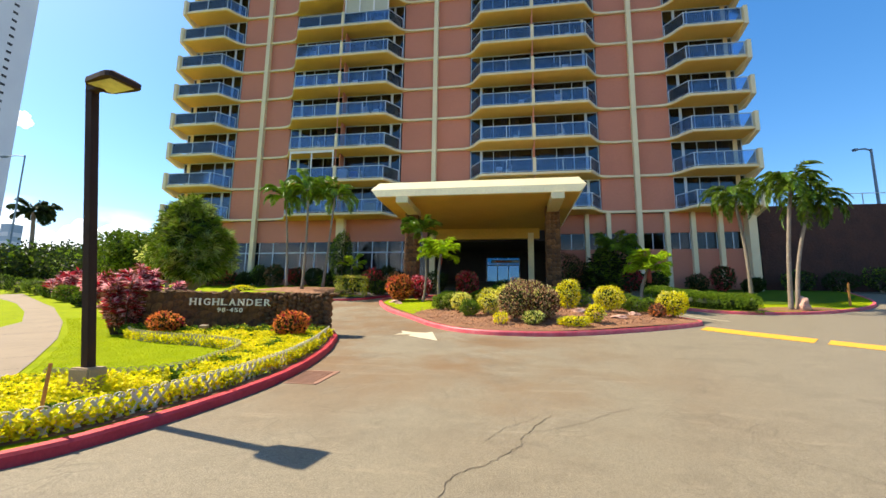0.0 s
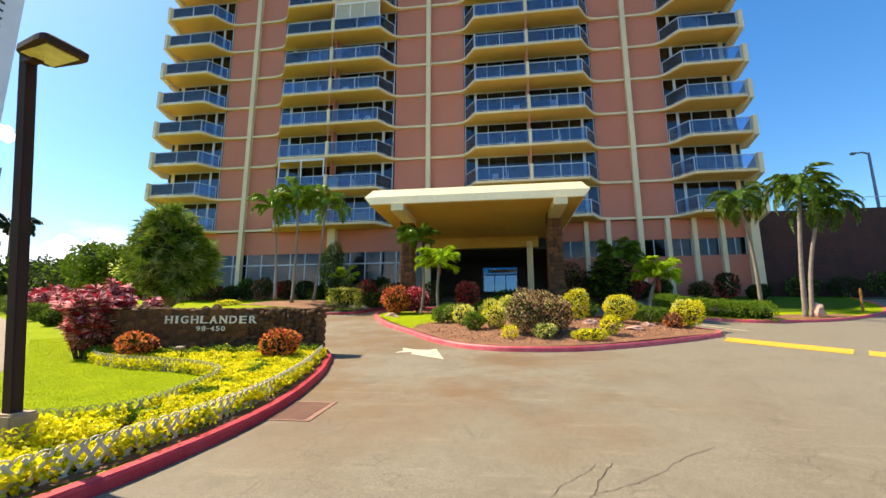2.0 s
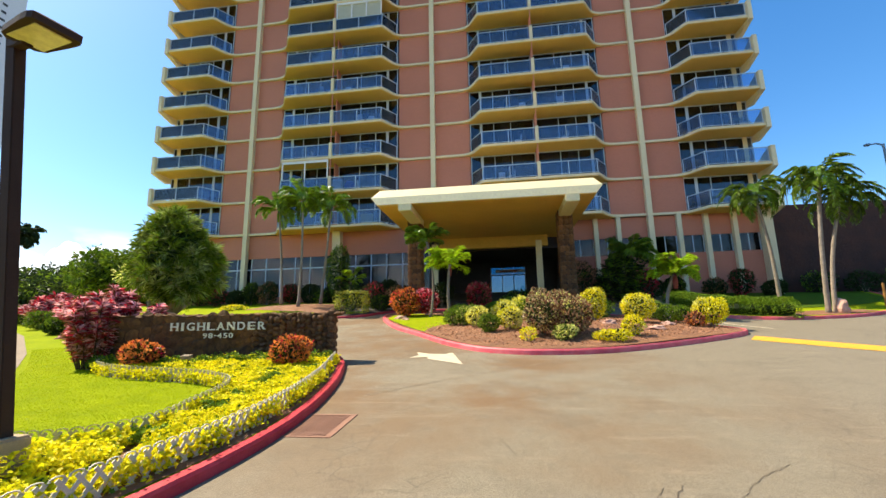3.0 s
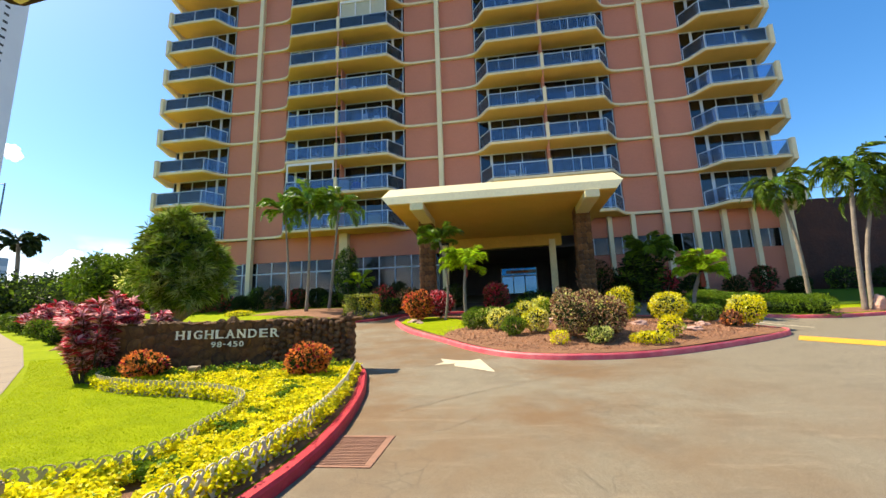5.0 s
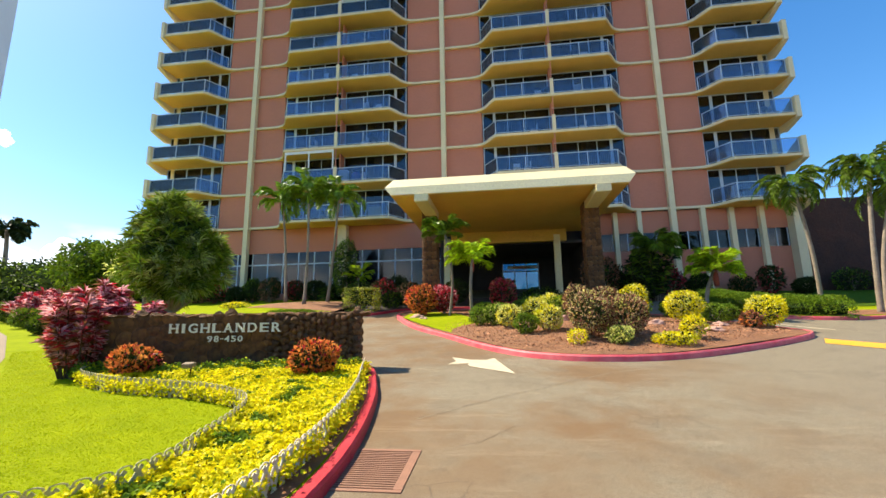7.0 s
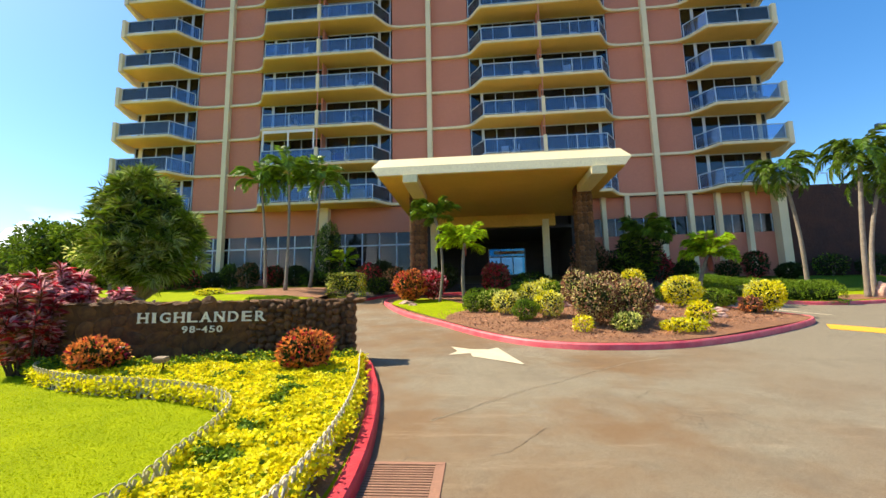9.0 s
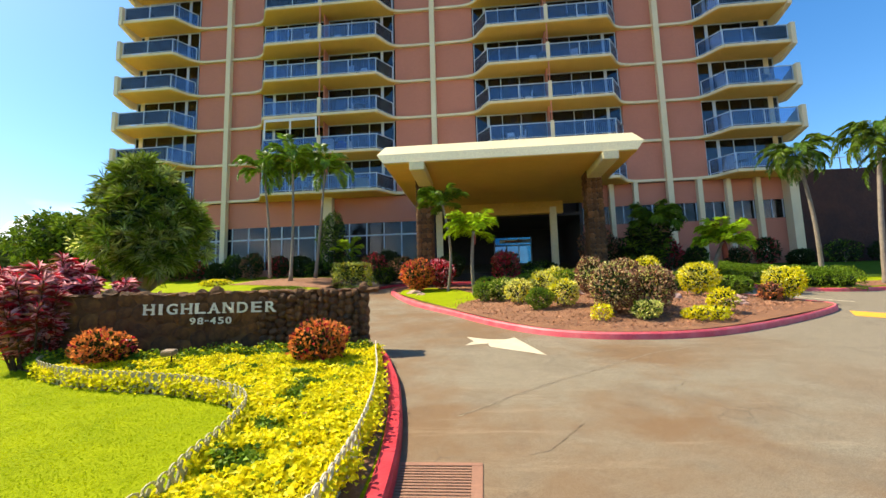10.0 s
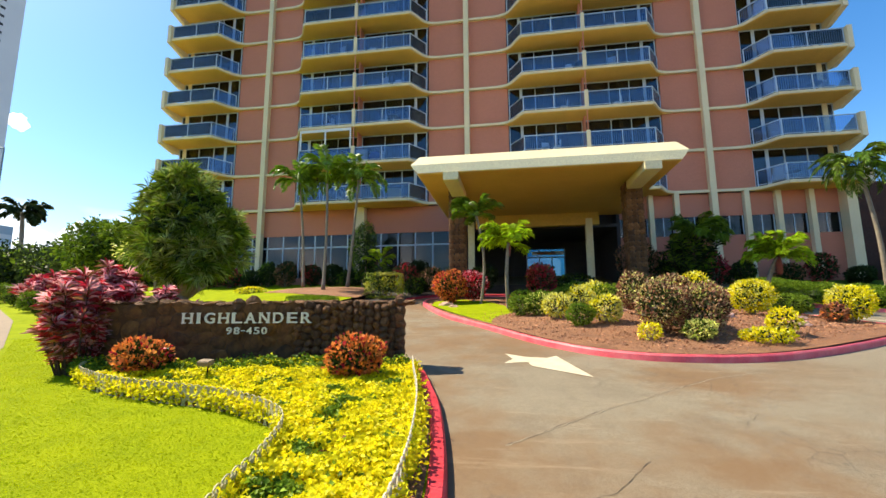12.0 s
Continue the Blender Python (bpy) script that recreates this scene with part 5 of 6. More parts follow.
# ---- palms ----
def frond_mesh(name, length, pairs, leaflet, droop, material, seed, width=0.045, lift=0.5, hang=-0.25):
    rng = np.random.default_rng(seed)
    ts = np.linspace(0, 1, 12)
    axis = np.stack([length * np.sin(ts * 1.25) / 1.1, 0 * ts, lift * length * ts - droop * length * ts ** 2.2], 1)
    pts, dirs = [], []
    for t in np.linspace(0.12, 1, pairs):
        p = np.array([np.interp(t, ts, axis[:, k]) for k in range(3)])
        q = np.array([np.interp(min(t + 0.04, 1), ts, axis[:, k]) for k in range(3)]) - np.array([np.interp(t - 0.04, ts, axis[:, k]) for k in range(3)])
        q /= np.linalg.norm(q) + 1e-9
        for s in (-1, 1):
            pts.append(p)
            dirs.append(q * 0.75 + np.array([0, s * 0.9, hang + rng.normal() * 0.28]))
    L = leaflet * np.sin(np.clip(np.repeat(np.linspace(0.12, 1, pairs), 2), 0, 1) * 2.6 + 0.35)
    v, f = leaf_arrays(np.array(pts), np.array(dirs), np.maximum(L, 0.25 * leaflet), width, rng, 0.15, 0.35)
    side = np.array([[0, 0.012, 0], [0, -0.012, 0], [0, 0, 0.014]])
    rv = (axis[:, None] + side[None]).reshape(-1, 3)
    rf = []
    for i in range(len(ts) - 1):
        for k in range(3):
            a, b, c, d = i * 3 + k, i * 3 + (k + 1) % 3, i * 3 + 3 + (k + 1) % 3, i * 3 + 3 + k
            rf += [(a, b, c), (a, c, d)]
    ob = leaf_object(name, [(v, f), (rv, np.array(rf))], material)
    me = ob.data
    bpy.data.objects.remove(ob)
    return me


def palm(at, crown, label, fronds, count, seed, trunk=(0.13, 0.08), bow=0.15, shaft=None, name="palm", droop_range=120, shaft_kind="green_leaf", wind=0.0):
    """A palm: ringed tapering trunk to crown (an offset from its foot) and arching fronds."""
    rng = np.random.default_rng(seed)
    root = empty(name, at, label, "palm")
    c = Vector(crown)
    bm = bmesh.new()
    pts, radii = [], []
    bend = Vector((rng.normal(), rng.normal(), 0)).normalized() * bow
    for k in range(19):
        t = k / 18
        pts.append(Vector((0, 0, -0.15)).lerp(c, t) + bend * math.sin(t * math.pi))
        radii.append((trunk[0] + (trunk[1] - trunk[0]) * t ** 0.6) * (1.25 if k == 0 else 1) * (1.05 if k % 2 else 0.97))
    tube(bm, pts, radii, 9)
    mesh_ob("trunk", bm, "bark", root, smooth=True)
    if shaft:
        bm = bmesh.new()
        tube(bm, [c - Vector((0, 0, shaft)), c - Vector((0, 0, shaft * 0.5)), c + Vector((0, 0, 0.05))], [trunk[1] * 1.05, trunk[1] * 1.35, trunk[1] * 0.8], 9)
        mesh_ob("crownshaft", bm, shaft_kind, root, "smooth green crownshaft" if shaft_kind == "green_leaf" else "red-brown crownshaft", smooth=True)
    def turned(a):
        # fronds swing round towards the lee side
        return a - wind * math.sin(a - 2.9)

    for k in range(count):
        ob = new("frond", fronds[k % len(fronds)])
        ob.parent = root
        tilt = -75 + droop_range * (k / max(count - 1, 1)) + rng.normal() * 6
        s = rng.uniform(0.82, 1.12)
        ob.matrix_basis = Matrix.Translation(c) @ Matrix.Rotation(turned(k * 2.4 + rng.normal() * 0.2), 4, "Z") @ Matrix.Rotation(radians(tilt * 0.55), 4, "Y") @ Matrix.Diagonal((s, s, s, 1))
    return root


lush = [frond_mesh("frond", 1.9, 42, 0.46, 0.95, "palm_leaf", k, 0.085, 0.85, 0.0) for k in (1, 2, 3)]
for (x, y, z), (dx, dy, dz), s in [((-14.8, 26.5, 3.42), (-0.5, 0, 5.85), 11), ((-13.15, 25.5, 3.15), (0.0, 0, 6.4), 12), ((-12.2, 26.5, 3.35), (0.5, 0, 5.9), 13)]:
    palm((x, y, z), (dx, dy, dz), "slender palm with arching green fronds in a mulch bed", lush, 15, s, (0.10, 0.055), 0.18, 0.7, droop_range=118)
dark_lush = [frond_mesh("frond", 1.8, 36, 0.42, 1.1, "glossy_leaf", k, 0.06, 0.8, -0.15) for k in (3, 4, 5)] + [frond_mesh("frond", 1.7, 34, 0.4, 1.1, "palm_leaf", 6, 0.055, 0.8, -0.15)]
palm(on_ground(13.25, 26.0, 0.08), (-0.45, 0, 6.0), "palm with pale smooth trunk and drooping dark fronds on the lawn", dark_lush, 22, 14, (0.12, 0.075), 0.15, 0.6, droop_range=150)
palm(on_ground(13.4, 23.0, 0.08), (0.6, 0, 6.25), "tall palm with a pale grey trunk on the lawn", dark_lush, 24, 15, (0.12, 0.075), 0.2, 0.6, droop_range=150)
palm(on_ground(13.75, 23.1, 0.08), (1.15, 0.1, 5.35), "tall palm leaning out from its twin on the lawn", dark_lush, 22, 16, (0.11, 0.07), 0.2, 0.6, droop_range=150)
fine = [frond_mesh("frond", 1.25, 46, 0.34, 0.55, "palm_leaf", k, 0.024, 0.75, 0.1) for k in (5, 6)]
light = [frond_mesh("frond", 1.3, 46, 0.36, 0.6, "light_palm_leaf", k, 0.024, 0.75, 0.1) for k in (7, 8)]
palm((-4.6, 22.3, 2.15), (-0.08, -0.4, 3.75), "slim young palm with fine windblown fronds on the island", fine, 20, 17, (0.07, 0.05), 0.25, wind=0.7)
palm((-3.4, 20.8, 2.0), (0.05, -0.3, 2.45), "slim young palm with bright windblown fronds", light, 22, 18, (0.08, 0.06), 0.2, 0.5, shaft_kind="red_shaft", wind=0.8)
palm((6.3, 22.0, 2.1), (0.45, 0, 1.75), "short palm with light green arching fronds on the island", light, 24, 19, (0.06, 0.09), 0.25, 0.65, shaft_kind="red_shaft", wind=0.45)
big_dark = [frond_mesh("frond", 1.9, 40, 0.5, 0.5, "green_leaf", k, 0.05) for k in (9, 10)]
clump_plant(on_ground(6.6, 29.0, 0.05), (1.7, 1.1, 3.3), [("dark_leaf", 3), ("green_leaf", 2)], "large dark spiky-leaved shrub in the shade of the building", 24, 78, 0.5, 0.05)
palm(on_ground(6.9, 29.3, 0.1), (0.1, 0, 3.0), "stout dark green palm in the shade of the building", big_dark, 22, 20, (0.16, 0.16), 0.05)
palm((-88.3, 64.7, 4.1), (0.3, 0, 15.2), "distant tall coconut palm against the sky", [frond_mesh("frond", 4.3, 36, 1.2, 0.6, "dark_leaf", 30, 0.4)], 15, 21, (0.5, 0.3), 0.5)


# ---- yellow groundcover and grass ----
def inside(poly, p):
    x, y = p[:, 0], p[:, 1]
    hit = np.zeros(len(p), bool)
    for (x0, y0), (x1, y1) in zip(poly, poly[1:] + poly[:1]):
        cross = (y0 > y) != (y1 > y)
        hit ^= cross & (x < (x1 - x0) * (y - y0) / ((y1 - y0) or 1e-9) + x0)
    return hit


def scatter(poly, n, rng):
    lo, hi = np.min(poly, 0), np.max(poly, 0)
    p = rng.uniform(lo, hi, (n, 2))
    return p[inside(poly, p)]


def relief(p, s, off=0.0):
    return np.array([noise.noise(Vector((x * s + off, y * s, off))) for x, y in p])


rounded = lambda pts: [(p.x, p.y) for p in smooth_path([(x, y, 0) for x, y in pts], 0.4)]
BED = rounded(FENCE_KERB) + [(-5.3, 11.75), (-11.1, 10.75)] + rounded(FENCE_LAWN)[2:] + [(-7.1, 5.4), (-7.2, 4.55), (-5.9, 4.0)]


def build_groundcover():
    rng = np.random.default_rng(3)
    p = scatter(BED, 215000, rng)
    bare = relief(p, 0.9, 4.0) + 0.5 * relief(p, 3.1, 7.0)
    near_base = (np.abs(p[:, 0] + 5.38) > 0.17) | (np.abs(p[:, 1] - 4.88) > 0.16)
    p = p[(bare > -0.36) & near_base]
    h = 0.10 + 0.10 * (relief(p, 2.2) + 0.6) + 0.04 * relief(p, 7.0)
    z = np.array([ground_z(x, y) for x, y in p]) + 0.11
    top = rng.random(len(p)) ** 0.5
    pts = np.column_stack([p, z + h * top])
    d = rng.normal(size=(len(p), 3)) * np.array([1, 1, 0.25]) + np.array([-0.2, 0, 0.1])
    # green carries painted shade low down and real darker planting at the wall foot
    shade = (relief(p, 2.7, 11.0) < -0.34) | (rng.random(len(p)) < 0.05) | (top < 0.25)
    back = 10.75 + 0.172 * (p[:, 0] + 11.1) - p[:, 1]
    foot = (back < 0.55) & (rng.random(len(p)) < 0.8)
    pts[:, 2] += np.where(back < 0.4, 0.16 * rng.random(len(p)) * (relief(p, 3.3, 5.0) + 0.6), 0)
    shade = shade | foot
    for mask, m, label in ((~shade, "yellow_leaf", "dense bright yellow-green leafy groundcover"), (shade, "green_leaf", "darker green leaves and painted shade within the yellow groundcover")):
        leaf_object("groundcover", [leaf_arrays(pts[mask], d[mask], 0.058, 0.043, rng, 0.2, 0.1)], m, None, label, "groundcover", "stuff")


build_groundcover()


def build_spill():
    """Runners that climb through the edging and heap round the lamp's footing."""
    rng = np.random.default_rng(33)
    out = []
    for pts, n, reach, high in ((FENCE_KERB, 4300, 0.10, 0.2), (FENCE_LAWN, 5200, 0.06, 0.2)):
        line = np.array(rounded(pts))
        i = rng.integers(0, len(line) - 1, n)
        t = rng.random((n, 1))
        p = line[i] * (1 - t) + line[i + 1] * t
        p = p[relief(p, 2.6, 20.0) > -0.12]
        p = p + rng.normal(size=p.shape) * reach * 0.6
        out.append((p, rng.random(len(p)) ** 0.7 * high))
    a, r = rng.uniform(0, math.tau, 1500), rng.uniform(0.24, 0.55, 1500)
    p = np.column_stack([-5.38 + np.cos(a) * r, 4.88 + np.sin(a) * r])
    out.append((p, rng.random(1500) ** 0.5 * 0.36 * (1 - (r - 0.24) * 1.6)))
    p = np.concatenate([q for q, _ in out])
    h = np.concatenate([q for _, q in out])
    z = np.array([ground_z(x, y) for x, y in p]) + 0.12
    pts = np.column_stack([p, z + h])
    d = rng.normal(size=(len(p), 3)) * np.array([1, 1, 0.4]) + np.array([0, 0, 0.2])
    leaf_object("groundcover", [leaf_arrays(pts, d, 0.06, 0.042, rng, 0.2, 0.1)], "yellow_leaf", None, "yellow-green leaves spilling over the white edging", "groundcover", "stuff")


build_spill()
drape("planting_bed", [(x + (0.15 if k < len(rounded(FENCE_KERB)) else 0), y) for k, (x, y) in enumerate(BED)], 0.118, "mulch", "brown mulch under the yellow groundcover", "planting bed", step=0.6)
# near-black mortar colour paints in the shade over this bed
drape("planting_bed", inner(LEFT_KERB[15:]) + [(3.0, 31.0), (-11.0, 31.0), (-11.6, 24.5)], 0.125, "mortar", "soil bed before the lobby, near-black with painted shade", "planting bed")
drape("planting_bed", [(-16.3, 25.0), (-13.5, 24.1), (-10.6, 23.6), (-10.2, 26), (-11.5, 28), (-15, 28)], 0.13, "mulch", "mulch bed around three palms", "planting bed", bulge=lambda x, y: 0.45 * math.exp(-((x + 14) ** 2 / 30 + (y - 26) ** 2 / 14)))
drape("lawn", [(-6.7, 23.2), (-6.6, 21.8), (-5.3, 19.4), (-4.15, 17.45), (-3.3, 16.35), (-2.75, 16.7), (-2.75, 17.6), (-2.95, 19.2), (-3.6, 21.6), (-4.4, 23.2), (-5.5, 23.8)], 0.165, "lawn", "small patch of lawn on the island", "lawn")


def build_grass():
    rng = np.random.default_rng(4)
    lawn = rounded(FENCE_LAWN) + [(-7.6, 5.7), (-8.2, 6.4), (-10.0, 8.2), (-12.9, 10.9), (-17.0, 14.2), (-16.0, 14.8), (-12.6, 12.0)]
    for poly, n, label in ((lawn, 150000, "short mown yellow-green grass blades"), ([(-6.6, 22.8), (-6.5, 21.8), (-5.2, 19.5), (-4.0, 17.6), (-3.3, 16.6), (-2.9, 17.4), (-3.1, 19.0), (-4.3, 22.4)], 14000, "short grass blades on the island")):
        p = scatter(poly, n, rng)
        pts = np.column_stack([p, np.array([ground_z(x, y) for x, y in p]) + (0.11 if n > 20000 else 0.155)])
        d = rng.normal(size=(len(p), 3)) * np.array([1.3, 1.3, 0.2]) + np.array([0, 0, 0.7])
        leaf_object("grass", [leaf_arrays(pts, d, 0.026, 0.008, rng, 0.1, 0.1)], "grass", None, label, "grass", "stuff")


build_grass()


# ---- hedges and dark planting ----
def hedge(path, width, height, material, label, per=500, seed=0, leaf_len=0.08, lift=0.1):
    rng = np.random.default_rng(seed)
    line = smooth_path([(x, y, 0) for x, y in path], 0.5)
    root = empty("hedge", on_ground(line[0].x, line[0].y, lift), label, "hedge")
    o = np.array(root.matrix_world.translation)
    parts = []
    for a, b in zip(line, line[1:]):
        n = int(per * (b - a).length * (width + height))
        t = rng.random(n)
        p = np.outer(1 - t, a[:2]) + np.outer(t, b[:2])
        ang = rng.uniform(-0.15, math.pi + 0.15, n)
        d = (b - a).normalized()
        q = np.array([-d.y, d.x])
        rr = rng.uniform(0.75, 1.0, n) * (1 + 0.12 * np.array([noise.noise(Vector((x * 1.3, y * 1.3, 0))) for x, y in p]))
        off = np.cos(ang) * width / 2 * rr
        z = np.clip(np.sin(ang), 0, 1) ** 0.5 * height * rr
        p = p + off[:, None] * q
        g = np.array([ground_z(x, y) for x, y in p]) + lift
        pts = np.column_stack([p, g + z]) - o
        dd = np.column_stack([np.outer(np.cos(ang), q), np.sin(ang)]) + rng.normal(size=(n, 3)) * 0.5
        parts.append(leaf_arrays(pts, dd, leaf_len, leaf_len * 0.55, rng))
    leaf_object("foliage", parts, material, root)
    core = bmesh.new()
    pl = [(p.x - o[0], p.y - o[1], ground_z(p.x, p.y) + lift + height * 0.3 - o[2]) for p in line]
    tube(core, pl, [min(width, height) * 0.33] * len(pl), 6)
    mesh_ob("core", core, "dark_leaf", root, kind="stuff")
    return root


drape("planting_bed", [(11.0, 21.75), (13.8, 22.45), (15.9, 23.6), (15.6, 24.2), (13.2, 23.8), (11.2, 22.8)], 0.125, "mulch", "mulch bed around the twin palms", "planting bed")
# darker sheet laid over the lawn; shade is put into its colour
M["shade_painted_lawn"] = mat("shade_painted_green", (0.10, 0.17, 0.012), (0.06, 0.11, 0.012), scale=2.5, grain=35, bump=1, dist=0.05, spec=0.05)
drape("groundcover", [(10.2, 25.0), (13.0, 24.9), (16.0, 25.6), (19.0, 27.6), (21.2, 30.0), (22.3, 33.4), (10.0, 33.4)], 0.135, "shade_painted_lawn", "dark green sheet painting shade on the lawn", "groundcover")
hedge([(8.6, 27.0), (8.8, 24.2), (9.2, 22.8), (10.3, 22.2), (11.4, 22.1)], 1.7, 0.8, "green_leaf", "low rounded dark green hedge along the lawn kerb", 900, 40)
hedge([(-13.6, 22.9), (-12.4, 22.8), (-11.3, 22.4)], 1.1, 0.42, "green_leaf", "low grey-green hedge along the mulch bed", 900, 41)
hedge([(-10.9, 11.75), (-9.5, 12.9), (-8.6, 13.2)], 0.4, 0.35, "lime_leaf", "low yellow-green border behind the sign wall", 500, 42)
shrub(on_ground(-9.7, 25.2, 0.12), (0.88, 0.7, 1.25), [("yellow_leaf", 2), ("lime_leaf", 2), ("green_leaf", 1)], "clipped box-shaped yellow-green hedge beside the drive", 3000, 0.08, 0.05, 43, box_form=True, category="hedge")
shrub(on_ground(-12.75, 30.5, 0.15), (0.95, 0.9, 4.6), [("dark_leaf", 2), ("green_leaf", 2)], "tall olive green shrub against the building", 2600, 0.16, 0.07, 44)
palm(on_ground(-11.3, 29.0, 0.1), (0.1, 0, 1.7), "small banana-like plant with light fronds behind the clipped hedge", light, 7, 45, (0.06, 0.05), 0.05, name="young_palm")
# darkest mixes hold shade in the leaf colour besides real dark foliage
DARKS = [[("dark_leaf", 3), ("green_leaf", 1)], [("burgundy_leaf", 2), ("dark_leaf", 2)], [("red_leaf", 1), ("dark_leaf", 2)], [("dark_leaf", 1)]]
rnd = random.Random(8)
foot = [(x, 31.9) for x in np.arange(-26, -8.5, 1.5)] + [(x, 32.0) for x in (4.6, 5.8, 7.6, 8.8, 10.4, 12.8, 14.8, 16.2)]
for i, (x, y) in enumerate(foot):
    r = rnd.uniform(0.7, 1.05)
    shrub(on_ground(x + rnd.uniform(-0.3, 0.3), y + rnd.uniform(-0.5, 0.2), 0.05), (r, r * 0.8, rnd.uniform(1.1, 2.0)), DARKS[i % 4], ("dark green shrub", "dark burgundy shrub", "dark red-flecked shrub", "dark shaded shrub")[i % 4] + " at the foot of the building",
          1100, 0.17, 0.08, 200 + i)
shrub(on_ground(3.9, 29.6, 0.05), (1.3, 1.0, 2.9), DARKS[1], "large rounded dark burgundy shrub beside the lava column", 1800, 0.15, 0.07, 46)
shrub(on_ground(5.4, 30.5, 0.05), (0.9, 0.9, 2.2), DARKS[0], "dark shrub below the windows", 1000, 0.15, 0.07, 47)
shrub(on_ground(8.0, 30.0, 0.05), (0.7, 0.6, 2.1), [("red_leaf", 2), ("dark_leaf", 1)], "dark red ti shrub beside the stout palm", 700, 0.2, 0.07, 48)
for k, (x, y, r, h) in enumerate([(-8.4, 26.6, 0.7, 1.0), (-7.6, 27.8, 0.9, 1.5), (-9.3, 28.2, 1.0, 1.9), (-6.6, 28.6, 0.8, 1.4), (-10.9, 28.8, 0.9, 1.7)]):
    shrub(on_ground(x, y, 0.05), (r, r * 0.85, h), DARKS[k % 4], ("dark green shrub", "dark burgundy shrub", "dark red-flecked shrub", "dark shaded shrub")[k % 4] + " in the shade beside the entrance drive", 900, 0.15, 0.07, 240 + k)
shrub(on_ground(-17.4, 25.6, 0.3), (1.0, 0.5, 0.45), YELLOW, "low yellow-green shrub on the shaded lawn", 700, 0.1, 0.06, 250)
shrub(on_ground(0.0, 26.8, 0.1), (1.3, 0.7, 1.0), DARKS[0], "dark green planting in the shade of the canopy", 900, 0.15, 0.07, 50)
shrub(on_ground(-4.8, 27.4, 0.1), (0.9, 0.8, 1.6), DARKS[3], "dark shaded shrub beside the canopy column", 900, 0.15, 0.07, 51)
for i, (x, y, r, h) in enumerate([(20, 33.2, 1.2, 1.6), (22.5, 33.0, 1.3, 1.5), (25, 33.1, 1.3, 1.8), (27.5, 33, 1.3, 1.5), (30, 33, 1.4, 1.7), (33, 33, 1.4, 1.6)]):
    shrub(on_ground(x, y, 0.05), (r, 0.8, h), DARKS[i % 2 * 3], "dark shaded shrub at the foot of the retaining wall", 700, 0.17, 0.08, 300 + i, group="shrubs below the retaining wall")


# ---- small things ----
def rock(at, size, label, seed, material="stone_pale"):
    bm = bmesh.new()
    bmesh.ops.create_icosphere(bm, subdivisions=3, radius=1)
    for v in bm.verts:
        v.co += v.co * noise.noise(v.co * 1.6 + Vector((seed, 0, 0))) * 0.45
        v.co = Vector((v.co.x * size[0], v.co.y * size[1], v.co.z * size[2]))
    return mesh_ob("rock", bm, material, None, label, "rock", at=at)


M["stone_pale"] = mat("pale_pink_stone", (0.55, 0.33, 0.24), (0.42, 0.26, 0.2), scale=5, grain=30, bump=1)
for i, (x, y, sx, sz, label) in enumerate([(4.0, 16.6, 0.3, 0.1, "flat pinkish stone on the mulch"), (4.9, 18.2, 0.25, 0.1, "flat pale stone on the mulch"), (-0.1, 18.6, 0.35, 0.18, "pale stone between shrubs"),
                                           (2.7, 17.6, 0.3, 0.12, "pinkish stone behind the shrubs"), (-6.0, 21.9, 0.3, 0.14, "pale rock at the rounded end of the island"), (-5.6, 21.3, 0.2, 0.1, "pale rock at the rounded end of the island")]):
    rock((x, y, ground_z(x, y) + mound(x, y) + 0.02), (sx, sx * 0.7, sz), label, i)
rock((13.9, 22.85, ground_z(13.9, 22.85) + 0.3), (0.27, 0.22, 0.42), "upright pinkish boulder beside the twin palms", 12)


def build_flood():
    root = empty("ground_floodlight", (-8.12, 10.5, 0.84), "small pale ground floodlight aimed at the sign wall", "floodlight")
    bm = bmesh.new()
    box(bm, -0.11, 0.11, -0.07, 0.07, 0.2, 0.28, Matrix.Translation((0, 0, 0.03)) @ Matrix.Rotation(0.25, 4, "X"), bevel=0.012)
    mesh_ob("housing", bm, "concrete", root)
    bm = bmesh.new()
    tube(bm, [(0, 0, -0.05), (0, 0, 0.22)], [0.012, 0.012], 8)
    mesh_ob("stake", bm, "post", root)
    bm = bmesh.new()
    box(bm, -0.09, 0.09, 0.07, 0.078, 0.2, 0.27, Matrix.Translation((0, 0, 0.03)) @ Matrix.Rotation(0.25, 4, "X"))
    mesh_ob("lens", bm, "lens", root)


build_flood()
bm = bmesh.new()
box(bm, -0.014, 0.014, -0.014, 0.014, -0.1, 0.62, Matrix.Rotation(0.06, 4, "Y"), bevel=0.004)
mesh_ob("garden_stake", bm, "wood", None, "orange-brown wooden stake in the yellow bed", "stake", at=(-4.75, 3.85, 0.33))
bm = bmesh.new()
tube(bm, [(0, 0, -0.1), (0.03, 0, 1.15), (0.03, 0, 1.19)], [0.06, 0.055, 0.03], 10)
mesh_ob("bollard", bm, "wood", None, "short weathered orange-brown marker post on the lawn", "bollard", at=(17.6, 25.4, ground_z(17.6, 25.4) + 0.1))


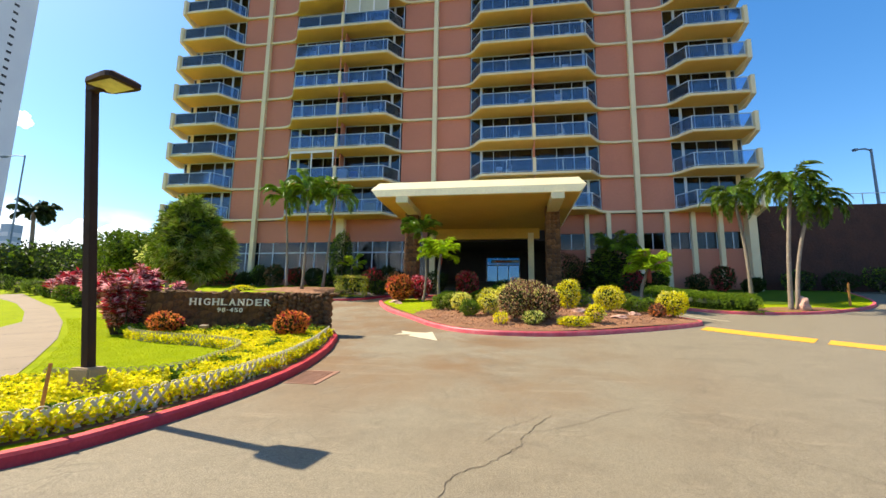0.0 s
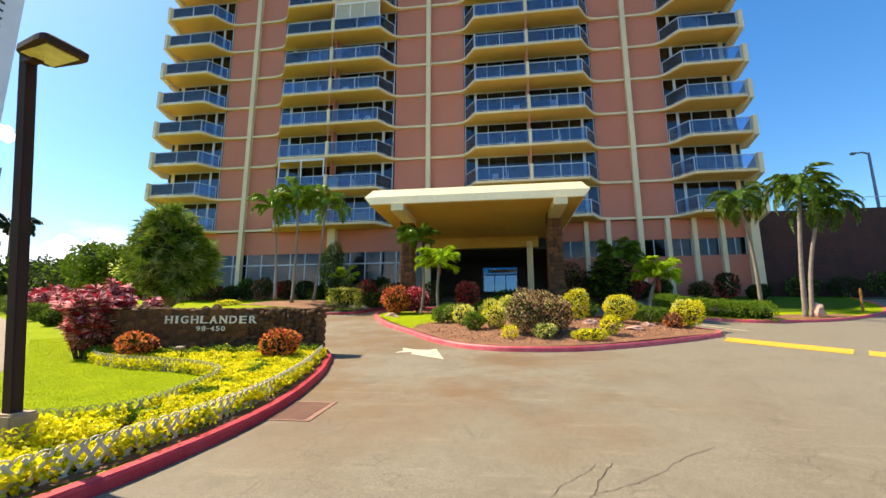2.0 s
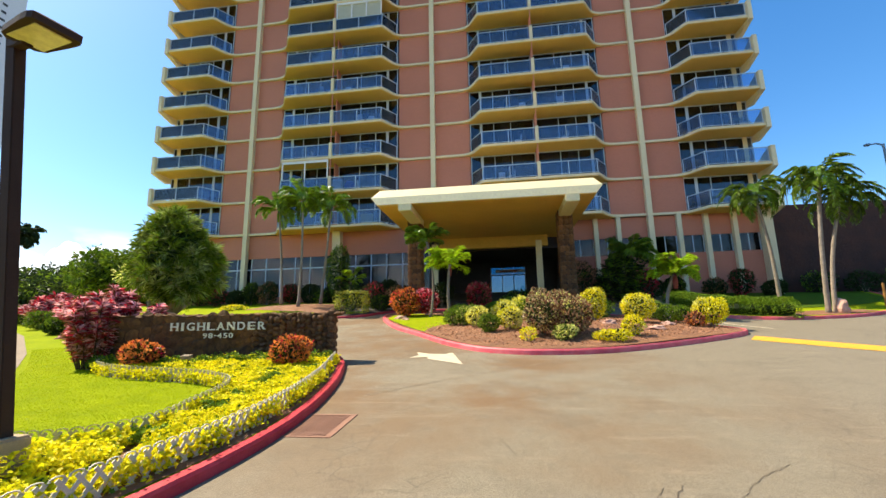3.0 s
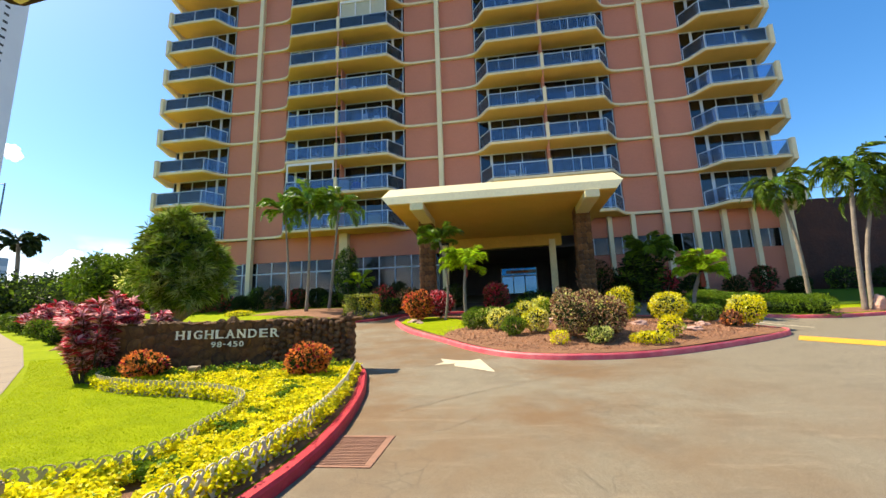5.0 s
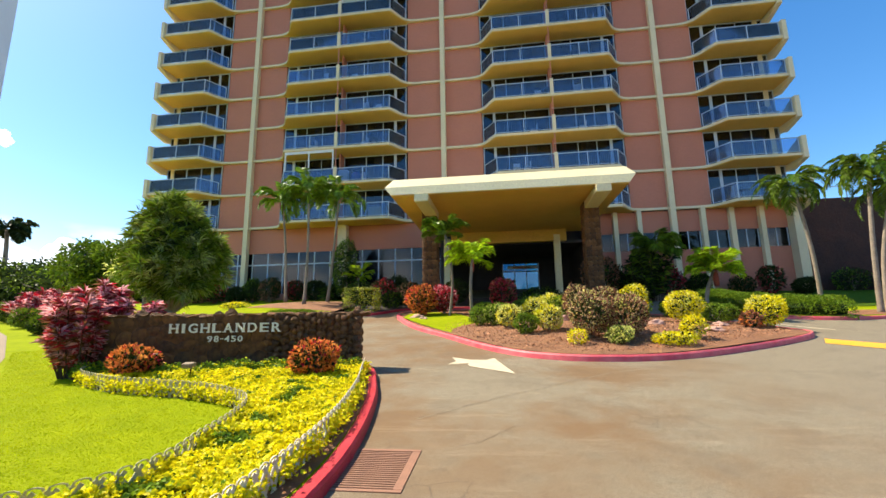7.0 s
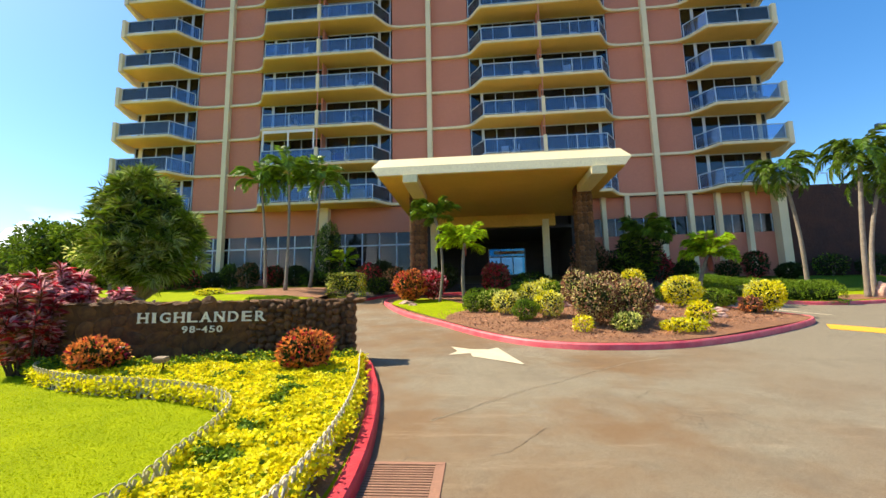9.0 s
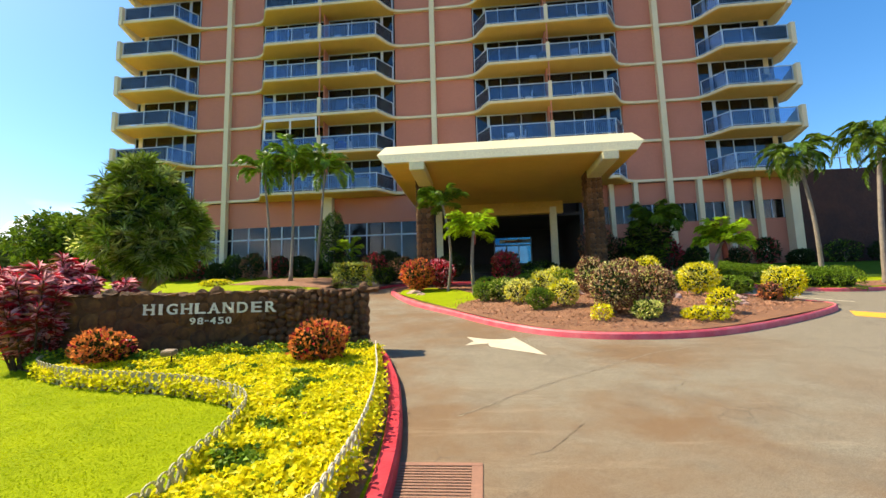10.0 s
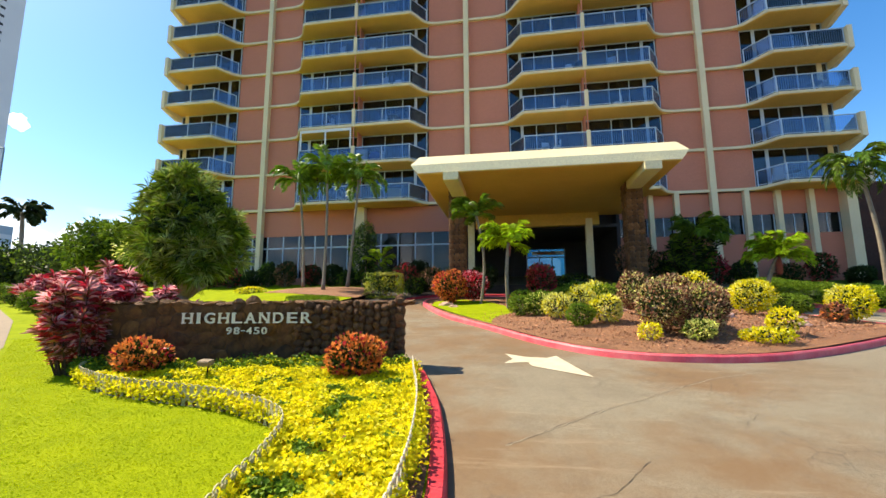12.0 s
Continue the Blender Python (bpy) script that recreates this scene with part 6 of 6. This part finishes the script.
def build_far_lamp(x, y, z, top, arm, label):
    root = empty("street_lamp", (x, y, z), label, "street lamp")
    bm = bmesh.new()
    tube(bm, [(0, 0, -0.5), (0, 0, top)], [0.11, 0.08], 8)
    mesh_ob("pole", bm, "pole_blue", root)
    bm = bmesh.new()
    tube(bm, [(0, 0, top - 0.1), (arm * 0.5, 0, top + 0.05), (arm, 0, top)], [0.07, 0.06, 0.05], 6)
    mesh_ob("arm", bm, "pole_blue", root)
    bm = bmesh.new()
    box(bm, min(arm, arm * 1.35), max(arm, arm * 1.35), -0.15, 0.15, top - 0.1, top + 0.06, bevel=0.03)
    mesh_ob("head", bm, "pole_blue", root)


M["pole_blue"] = mat("blue_grey_pole", (0.16, 0.24, 0.32), (0.12, 0.18, 0.25), rough=0.5, bump=0)
build_far_lamp(27.3, 35.4, 9.88, 4.6, -0.9, "blue-grey car park lamp standing on the retaining wall's terrace")
build_far_lamp(-57.0, 40.0, 3.6, 16.0, -2.6, "tall grey roadside street lamp in the distance")


def build_terrace_rail():
    root = empty("railing", (24, 35.0, 9.9), "thin pale railing along the top of the retaining wall", "railing")
    bm = bmesh.new()
    box(bm, -4, 36, -0.02, 0.02, 1.0, 1.05)
    mesh_ob("rail", bm, "white", root)
    for k in range(21):
        bm = bmesh.new()
        box(bm, -4 + k * 2 - 0.025, -4 + k * 2 + 0.025, -0.025, 0.025, 0, 1.0)
        mesh_ob("post", bm, "white", root)


build_terrace_rail()


# ---- distance ----
def build_far_tower():
    """A pale high-rise far to the left: floors of windows between bands."""
    x0, x1, y0, y1, top = -215, -171, 88, 116, 150
    root = empty("high_rise", (x0, y0, 4), "pale white high-rise tower in the distance", "building")

    def part(name, bm, material):
        for v in bm.verts:
            v.co -= Vector((x0, y0, 4))
        mesh_ob(name, bm, material, root)

    bm = bmesh.new()
    box(bm, x0, x1, y0, y1, -2, top)
    part("wall", bm, "tower")
    bm = bmesh.new()
    for z in np.arange(8, top - 3, 3.0):
        for x in np.arange(x0 + 1.5, x1 - 4, 5.2):
            box(bm, x, x + 3.4, y0 - 0.06, y0 + 0.05, z, z + 1.7)
        for y, wide in ((y0 + 2, 3.6), (y0 + 9.5, 2.6), (y0 + 14.2, 1.0), (y0 + 21.0, 1.5)):
            box(bm, x1 - 0.05, x1 + 0.06, y, y + wide, z, z + (0.9 if wide == 1.5 else 1.7))
    part("window_band", bm, "dark")
    bm = bmesh.new()
    for z in np.arange(7.4, top - 2, 3.0):
        box(bm, x0 - 0.3, x1 - 2.5, y0 - 0.9, y0 - 0.07, z, z + 0.5)
    part("balcony_band", bm, "tower")
    for ob in root.children[-2:]:
        ob["kind"] = "stuff"


build_far_tower()
M["block"] = mat("blue_grey_concrete", (0.45, 0.52, 0.58), (0.38, 0.45, 0.5), scale=0.2, bump=0)
for x, y, w, d, h, label in [(-103.6, 71.4, 2.4, 2.4, 19.0, "distant blue-grey apartment block behind the trees"), (-88.4, 82.4, 2.4, 2.4, 16.5, "small distant blue-grey block behind the trees")]:
    root = empty("apartment_block", (x, y, 3), label, "building")
    bm = bmesh.new()
    box(bm, -w / 2, w / 2, 0, d, -3, h - 3)
    mesh_ob("wall", bm, "block", root)
    bm = bmesh.new()
    for z in np.arange(2, h - 4, 1.9):
        box(bm, w / 2 - 0.02, w / 2 + 0.05, 0.2, d - 0.2, z, z + 0.9)
        box(bm, -w / 2 + 0.2, w / 2 - 0.2, -0.05, 0.02, z, z + 0.9)
    mesh_ob("window_band", bm, "tower", root, kind="stuff")

for i, (x, y, r, h) in enumerate([(-62, 46, 7, 4.2), (-54, 44, 6.5, 4.4), (-47, 42, 5.5, 4.0), (-70, 50, 7, 4.6), (-42, 40, 5, 3.0), (-37, 36, 4.5, 2.7), (-80, 52, 8, 5), (-33, 37, 3.6, 3.0), (-58, 36, 5, 2.6)]):
    tree((x, y, ground_z(x, y) - 0.3), (h * 0.4, r, h * 0.4), "dense dark green tree on the far side of the street", 6, 9000, 0.5, 0.3, 400 + i, "dark_leaf", "green_leaf", 0.3, 34, r * 0.36)
# unseen trees added behind the camera, a dark mirror image for low windows
for i, x in enumerate(range(-70, 80, 15)):
    tree((x, -34 - (i % 3) * 3, ground_z(x, -34) - 0.3), (6.5, 7.5, 6), "unseen broad dark green tree added for window reflections", 6, 5000, 0.7, 0.4, 500 + i, "dark_leaf", "green_leaf", 0.35, 30, 2.6)
# more unseen trees added out of view to the right
for i, (x, y) in enumerate([(48, -18), (52, -2), (56, 14), (58, 28)]):
    tree((x, y, ground_z(x, y) - 0.3), (5.5, 6.5, 5), "unseen broad dark green tree added beside the drive", 6, 4500, 0.6, 0.35, 520 + i, "dark_leaf", "green_leaf", 0.35, 28, 2.3)


def build_cloud():
    """A low bank of fair-weather cloud: heaped white puffs."""
    rng = np.random.default_rng(51)
    bm = bmesh.new()
    for k in range(46):
        u = rng.uniform(-1, 1)
        x, z, r = u * 190, rng.uniform(0, 1) ** 1.3 * 42 * (1 - u * u), rng.uniform(13, 24)
        made = bmesh.ops.create_icosphere(bm, subdivisions=3, radius=r)["verts"]
        for v in made:
            v.co *= 1 + 0.35 * noise.noise(v.co * 0.05 + Vector((k * 7, 0, 0)))
            v.co += Vector((x, rng.uniform(-0.5, 0.5), z))
    m, t, p, nodes, links = nodes_of("cloud_white_glow")
    p.inputs["Base Color"].default_value = (0.95, 0.95, 0.95, 1)
    p.inputs["Roughness"].default_value = 1.0
    # added emission brightens the puffs' unlit side
    p.inputs["Emission Color"].default_value = (0.95, 0.97, 1.0, 1)
    p.inputs["Emission Strength"].default_value = 0.6
    M["cloud"] = m
    for k in range(7):
        made = bmesh.ops.create_icosphere(bm, subdivisions=3, radius=rng.uniform(7, 15))["verts"]
        off = Vector((rng.uniform(-24, 14) - 72, rng.uniform(-8, 8) - 120, rng.uniform(-16, 12) + 270))
        for v in made:
            v.co *= 1 + 0.5 * noise.noise(v.co * 0.09 + Vector((k * 5, 9, 0)))
            v.co += off
    mesh_ob("backdrop", bm, "cloud", None, "white heaped cloud low in the blue sky, with added glow", "cloud", "structure", smooth=True, at=(-1000, 860, 155))


build_cloud()


def build_chips():
    """Loose bark chips and fallen leaves on the island's mulch."""
    rng = np.random.default_rng(14)
    poly = [(p.x, p.y) for p in smooth_path([(x * 0.93 + 0.0, 19 + (y - 19) * 0.93, 0) for x, y in ISLAND], 0.5, True)]
    p = scatter(poly, 16000, rng)
    z = np.array([ground_z(x, y) + mound(x, y) for x, y in p])
    pts = np.column_stack([p, z])
    d = rng.normal(size=(len(p), 3)) * np.array([1, 1, 0.25]) + np.array([0, 0, 0.15])
    leaf_object("mulch_chips", [leaf_arrays(pts, d, 0.07, 0.03, rng, 0.1, 0.0)], "chip", None, "red-brown bark chips scattered over the bed", "mulch", "stuff")


M["chip"] = mat("bark_chip", (0.46, 0.22, 0.11), (0.28, 0.12, 0.06), island=0.6, bump=0)
build_chips()
